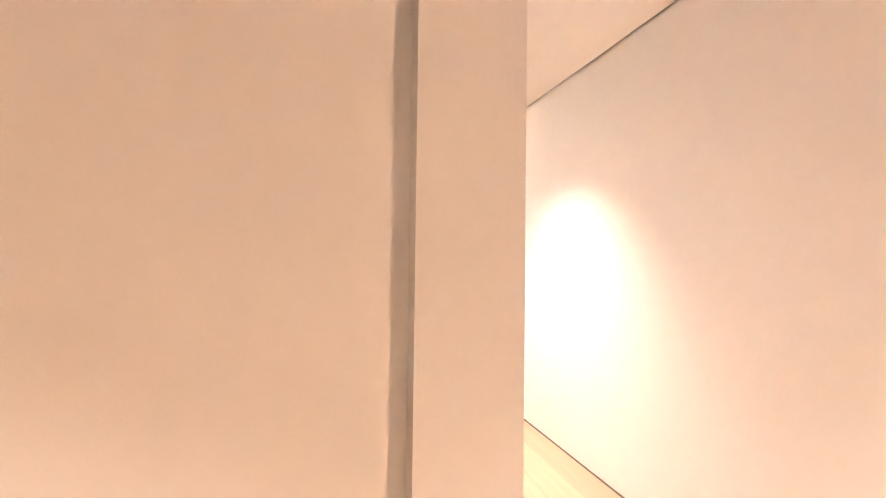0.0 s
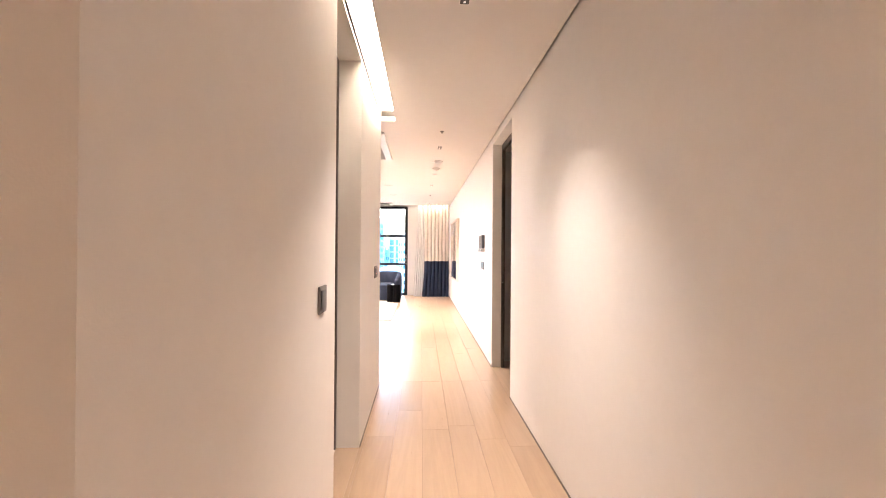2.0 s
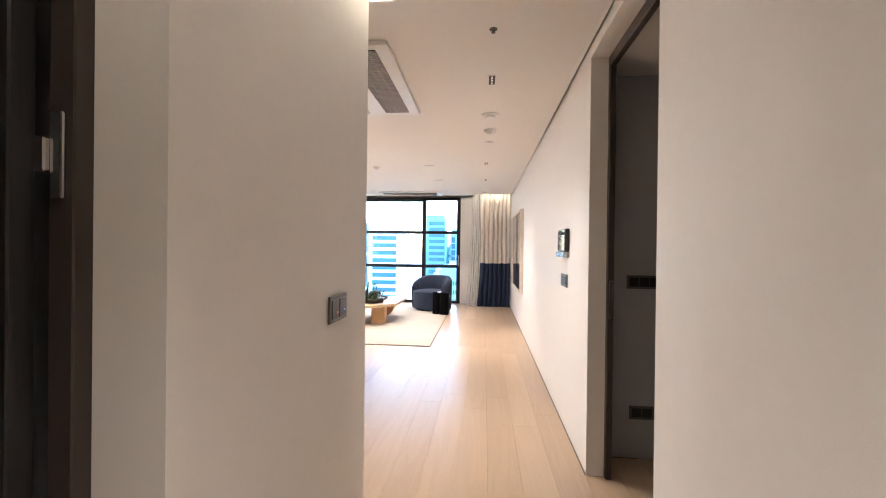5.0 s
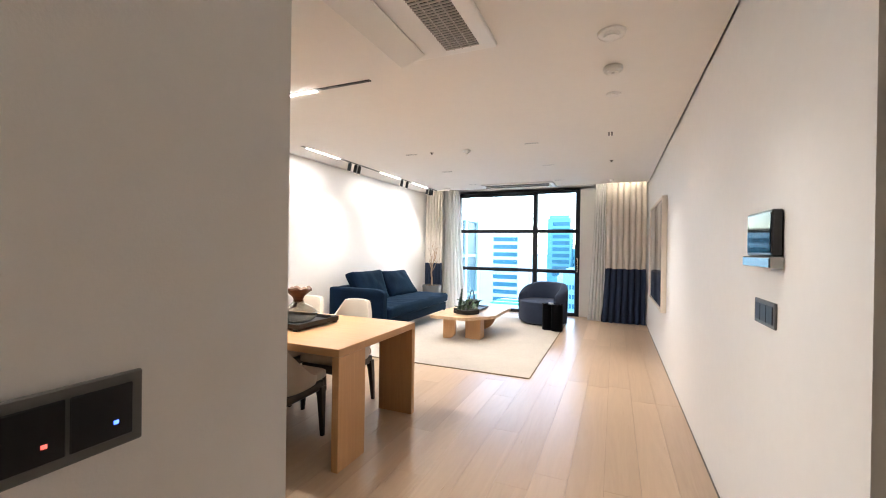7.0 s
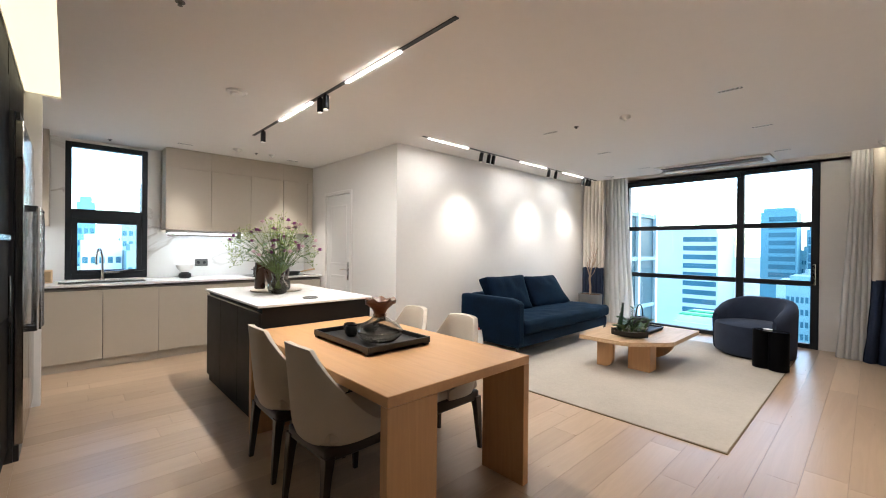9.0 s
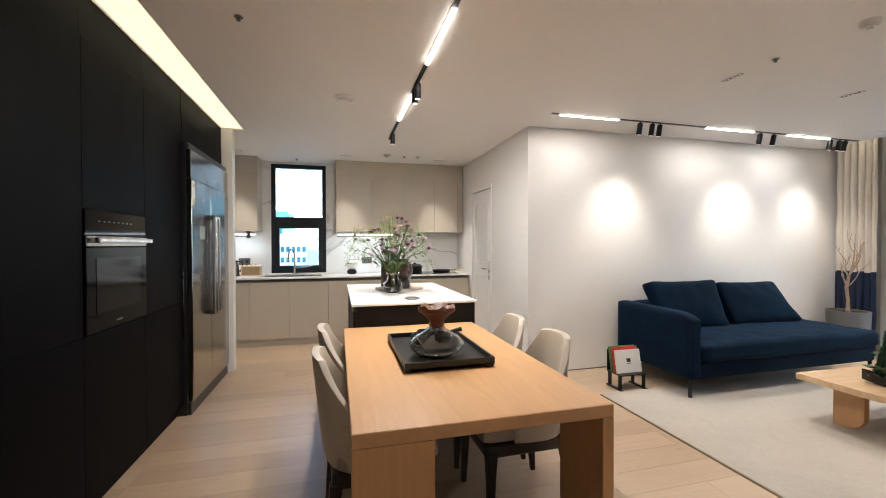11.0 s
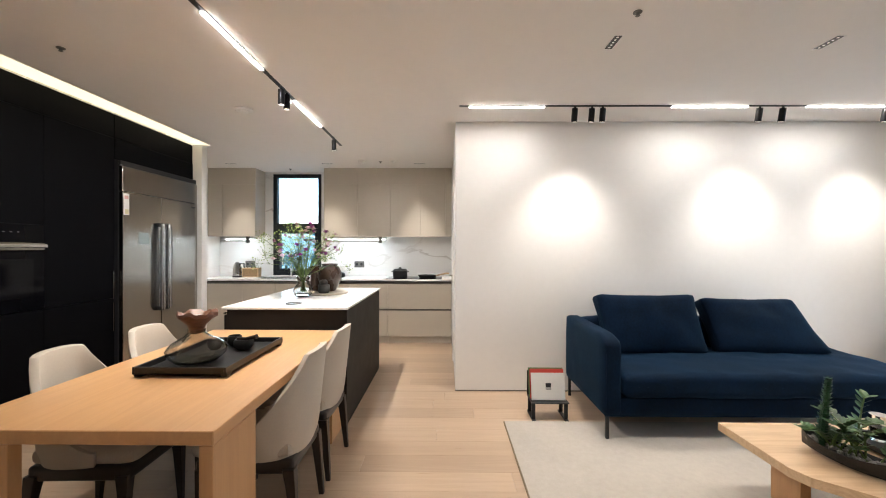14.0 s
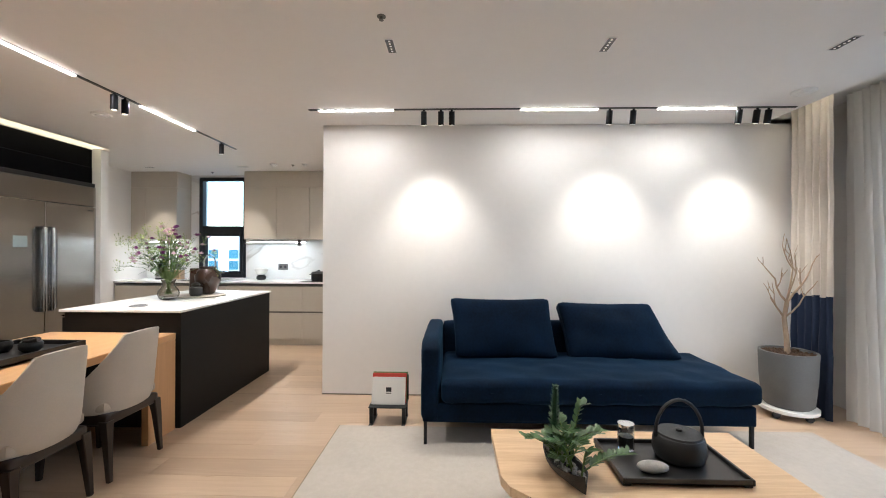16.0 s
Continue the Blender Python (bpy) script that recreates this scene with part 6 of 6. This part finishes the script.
def switch_plate(name, loc, normal, w, h, buttons, label, mat=GREYPL, lit=False, cat="switch", group=""):
    """A wall plate in local x (wide), z (high), facing local -y."""
    rz = {"-x": -90, "+x": 90, "-y": 0}[normal]
    s = thing(name, *loc, label, cat, group, rz=rz)
    part("plate", B(-w / 2, w / 2, -0.009, -0.0005, -h / 2, h / 2, 0.002), mat, s, world=False)
    bw = (w - 0.024) / buttons
    for k in range(buttons):
        x = -w / 2 + 0.012 + k * bw
        b = part("rocker" if cat == "switch" else "socket", B(x + 0.002, x + bw - 0.002, -0.0125, -0.0092, -h / 2 + 0.014, h / 2 - 0.014, 0.0015), DARKPL, s, world=False)
        if lit:
            part("pilot_light", B(x + bw * 0.65, x + bw * 0.65 + 0.006, -0.0135, -0.0127, -0.016, -0.011), BLUE_LED if k else RED_LED, b, world=False)
    return s


switch_plate("light_switch", (0, -1.83, 1.085), "-x", 0.22, 0.095, 3, "dark grey three-gang wall switch under the intercom")
switch_plate("thermostat_switch", (X_HALL, -3.435, 1.085), "+x", 0.175, 0.100, 2, "grey double wall switch with dark glass buttons", lit=True)
switch_plate("light_switch", (X_HALL + 0.02, -5.36, 1.085), "+x", 0.10, 0.10, 1, "dark grey single rocker wall switch")
switch_plate("light_switch", (0.40, -2.27, 1.115), "-y", 0.21, 0.085, 3, "dark grey three-gang wall switch in the side room")
switch_plate("wall_outlet", (0.395, -2.27, 0.29), "-y", 0.15, 0.085, 2, "grey double wall outlet near the floor", cat="outlet")


# ---- ceiling fixtures ----
def track(axis, fixed, a, b, leds, spots, label):
    t = thing("track_light", *((fixed, (a + b) / 2) if axis == "y" else ((a + b) / 2, fixed)), HC, label, "track light")

    def bb(p, q, w, z0, z1, bev=0.0):
        return B(fixed - w, fixed + w, p, q, z0, z1, bev=bev) if axis == "y" else B(p, q, fixed - w, fixed + w, z0, z1, bev=bev)

    part("rail", bb(a, b, 0.014, HC - 0.006, HC - 0.0005), DARKMETAL, t)
    for p, q in leds:
        part("lamp_bar", bb(p, q, 0.013, HC - 0.016, HC - 0.0065, 0.002), LED_N, t, "glowing linear lamp")
    for s, tilt in spots:
        c = bmesh.new()
        lathe(c, [(0.022, -0.128), (0.024, -0.125), (0.024, -0.020), (0.009, -0.018), (0.009, -0.006)], 20)
        c.transform(pose(*((fixed, s) if axis == "y" else (s, fixed)), HC, 0, tilt, 0))
        sp = part("spot_head", c, DARKMETAL, t, "black cylinder spotlight", smooth=True)
        l = bmesh.new()
        lathe(l, [(0.018, -0.1292), (0.018, -0.1282)], 16)
        l.transform(pose(*((fixed, s) if axis == "y" else (s, fixed)), HC, 0, tilt, 0))
        part("lens", l, LENS, sp)


track("y", -3.97, 0.02, 3.95, ((0.10, 0.72), (1.76, 2.38), (2.86, 3.48)), [(y, 12) for y in SPOTS_SOFA], "black ceiling track with linear lamps and cylinder spots over the sofa")
track("x", -1.29, -5.24, -2.15, ((-3.27, -2.63), (-4.50, -3.83)), [(x, 0) for x in SPOTS_DINING], "black ceiling track with linear lamps over the dining table")


def downlight(x, y, along):
    d = thing("downlight", x, y, HC, "small recessed linear downlight with five cells", "downlight", "linear downlights")
    w, h = (0.022, 0.075) if along == "y" else (0.075, 0.022)
    fr = bmesh.new()
    e = 0.004
    for a in ((-w - e, w + e, -h - e, -h), (-w - e, w + e, h, h + e), (-w - e, -w, -h, h), (w, w + e, -h, h)):
        box(fr, *a, -0.004, -0.0005)
    part("trim", fr, WHITEPL, d, world=False)
    part("reflector", B(-w, w, -h, h, -0.0025, -0.0005), DARKPL, d, world=False)
    for k in range(5):
        o = (k - 2) * 0.028
        c = bmesh.new()
        lathe(c, [(0.006, -0.0045), (0.006, -0.0028)], 10, *((0, o) if along == "y" else (o, 0)))
        part("cell", c, CELL, d, world=False)


for x, y, al in DOWNLIGHTS:
    downlight(x, y, al)


def ceiling_disc(name, x, y, r, h, label, cat):
    t = thing(name, x, y, HC, label, cat)
    b = bmesh.new()
    lathe(b, [(r, -0.0005), (r, -h * 0.4), (r * 0.9, -h * 0.7), (r * 0.88, -h * 0.55), (r * 0.6, -h * 0.6), (r * 0.55, -h), (r * 0.1, -h)], 36)
    part("cover", b, WHITEPL, t, world=False, smooth=True)
    if cat == "detector":
        part("sensor", B(-0.012, 0.012, -0.012, 0.012, -h - 0.012, -h + 0.001, 0.004), WHITEPL, t, world=False)
    elif cat == "vent":
        b = bmesh.new()
        lathe(b, [(r * 0.5, -h - 0.006), (r * 0.5, -h - 0.002)], 28)
        part("valve", b, WHITEPL, t, world=False)
    return t


ceiling_disc("air_vent", -0.565, -1.34, 0.075, 0.022, "round white ceiling air valve", "vent")
ceiling_disc("smoke_detector", -0.56, -0.88, 0.06, 0.035, "round white smoke detector", "detector")
ceiling_disc("ceiling_speaker", -0.56, -0.40, 0.055, 0.012, "flat round white ceiling cover", "cover")
ceiling_disc("air_vent", -4.04, -1.80, 0.075, 0.022, "round white ceiling air valve over the kitchen", "vent")
ceiling_disc("smoke_detector", -2.20, 0.88, 0.045, 0.035, "small white ceiling detector", "detector")
ceiling_disc("smoke_detector", -0.61, 3.60, 0.045, 0.035, "small white ceiling detector near the curtain", "detector")
ceiling_disc("air_vent", -3.65, 3.74, 0.075, 0.022, "round white ceiling air valve near the window", "vent")
ceiling_disc("smoke_detector", -6.05, -1.22, 0.05, 0.03, "small white kitchen gas detector", "detector")
ceiling_disc("smoke_detector", -6.05, -0.80, 0.035, 0.025, "small white ceiling detector in the kitchen", "detector")
for x, y in ((-2.66, 0.86), (-0.59, 2.05), (-0.57, -2.74), (-3.0, -2.35), (-6.1, -0.98), (-6.6, -2.4)):
    s = thing("sprinkler", x, y, HC, "tiny recessed ceiling sprinkler head", "sprinkler", "ceiling sprinklers")
    b = bmesh.new()
    lathe(b, [(0.022, -0.0005), (0.022, -0.004), (0.010, -0.004), (0.008, -0.018), (0.012, -0.020)], 16)
    part("head", b, GREYPL, s, world=False)


def ceiling_ac(x0, x1, y0, y1, axis, label):
    t = thing("air_conditioner", (x0 + x1) / 2, (y0 + y1) / 2, HC, label, "air conditioner", "ceiling air conditioners")
    z = HC
    part("panel", B(x0, x1, y0, y1, z - 0.028, z - 0.0005, 0.012, seg=3), WHITEPL, t, smooth=True)
    if axis == "y":
        gx0, gx1, gy0, gy1 = x1 - 0.285, x1 - 0.085, y0 + 0.06, y1 - 0.07
        part("grille_back", B(gx0, gx1, gy0, gy1, z - 0.030, z - 0.0275), DARKPL, t)
        n = 46
        sl = bmesh.new()
        for k in range(n):
            y = gy0 + (k + 0.5) * (gy1 - gy0) / n
            box(sl, gx0, gx1, y - 0.005, y + 0.005, z - 0.036, z - 0.0305)
        for k in range(1, 4):
            x = gx0 + k * (gx1 - gx0) / 4
            box(sl, x - 0.004, x + 0.004, gy0, gy1, z - 0.037, z - 0.0365)
        part("grille_slats", sl, ACGRILLE, t)
        fl = B(-0.17, 0.0, y0 + 0.08, y1 - 0.08, -0.006, 0.006, 0.004)
        fl.transform(pose(x0 + 0.17, 0, z - 0.036, 0, -18, 0))
        part("flap", fl, WHITEPL, t, "open louvre flap")
        part("outlet", B(x0 + 0.03, x0 + 0.14, y0 + 0.08, y1 - 0.08, z - 0.031, z - 0.0275), GREYPL, t)
    else:
        fl = B(x0 + 0.08, x1 - 0.08, -0.11, 0.0, -0.006, 0.006, 0.004)
        fl.transform(pose(0, y0 + 0.14, z - 0.04, 22, 0, 0))
        part("flap", fl, WHITEPL, t, "open louvre flap")
        part("grille_back", B(x0 + 0.06, x1 - 0.06, y0 + 0.17, y1 - 0.05, z - 0.031, z - 0.0275), ACGRILLE, t)
        part("outlet", B(x0 + 0.08, x1 - 0.08, y0 + 0.03, y0 + 0.14, z - 0.031, z - 0.0275), GREYPL, t)
    part("logo_plate", B((x0 + x1) / 2 - 0.02, (x0 + x1) / 2 + 0.02, y0 + 0.02, y0 + 0.032, z - 0.0292, z - 0.0285), GREYPL, t)


ceiling_ac(-1.76, -1.17, -2.68, -1.47, "y", "white one-way ceiling air conditioner with an open flap")
ceiling_ac(-2.86, -1.54, 3.47, 3.95, "x", "white ceiling air conditioner near the window")

# ---- floor planks ----
random.seed(11)
FLOOR = bpy.data.objects["floor"]


def planks():
    w = 0.19
    # areas of the floor: x0, x1, y0, y1
    zones = [(X_SOFA, 0.0, -2.97, Y_WIN), (X_KIT, X_SOFA, -3.6, 0.0), (X_HALL, 0.0, -9.2, -2.97), (-4.0, X_HALL, -9.2, -6.42), (0.0, 2.1, -5.0, -2.27), (-3.1, X_HALL, -5.12, -4.15), (X_SOFA, X_HALL - 0.15, -3.2, -2.97)]
    for i in range(-37, 12):
        xa, xb = i * w, (i + 1) * w
        for zx0, zx1, zy0, zy1 in zones:
            a, b = max(xa, zx0), min(xb, zx1)
            if b - a < 0.01:
                continue
            rr = random.Random(i * 7 + 3)
            y = zy0 - rr.uniform(0, 1.9)
            while y < zy1:
                ln = rr.uniform(1.7, 2.1)
                c, d = max(y, zy0), min(y + ln, zy1)
                y += ln
                if d - c < 0.03:
                    continue
                bm = bmesh.new()
                e = 0.0006
                lo = [bm.verts.new(p) for p in ((a + e, c + e, -0.010), (b - e, c + e, -0.010), (b - e, d - e, -0.010), (a + e, d - e, -0.010))]
                hi = [bm.verts.new((v.co.x, v.co.y, 0.0)) for v in lo]
                bm.faces.new(hi)
                for k in range(4):
                    bm.faces.new((lo[k], lo[(k + 1) % 4], hi[(k + 1) % 4], hi[k]))
                part("plank", bm, OAK_FLOOR, FLOOR)


planks()
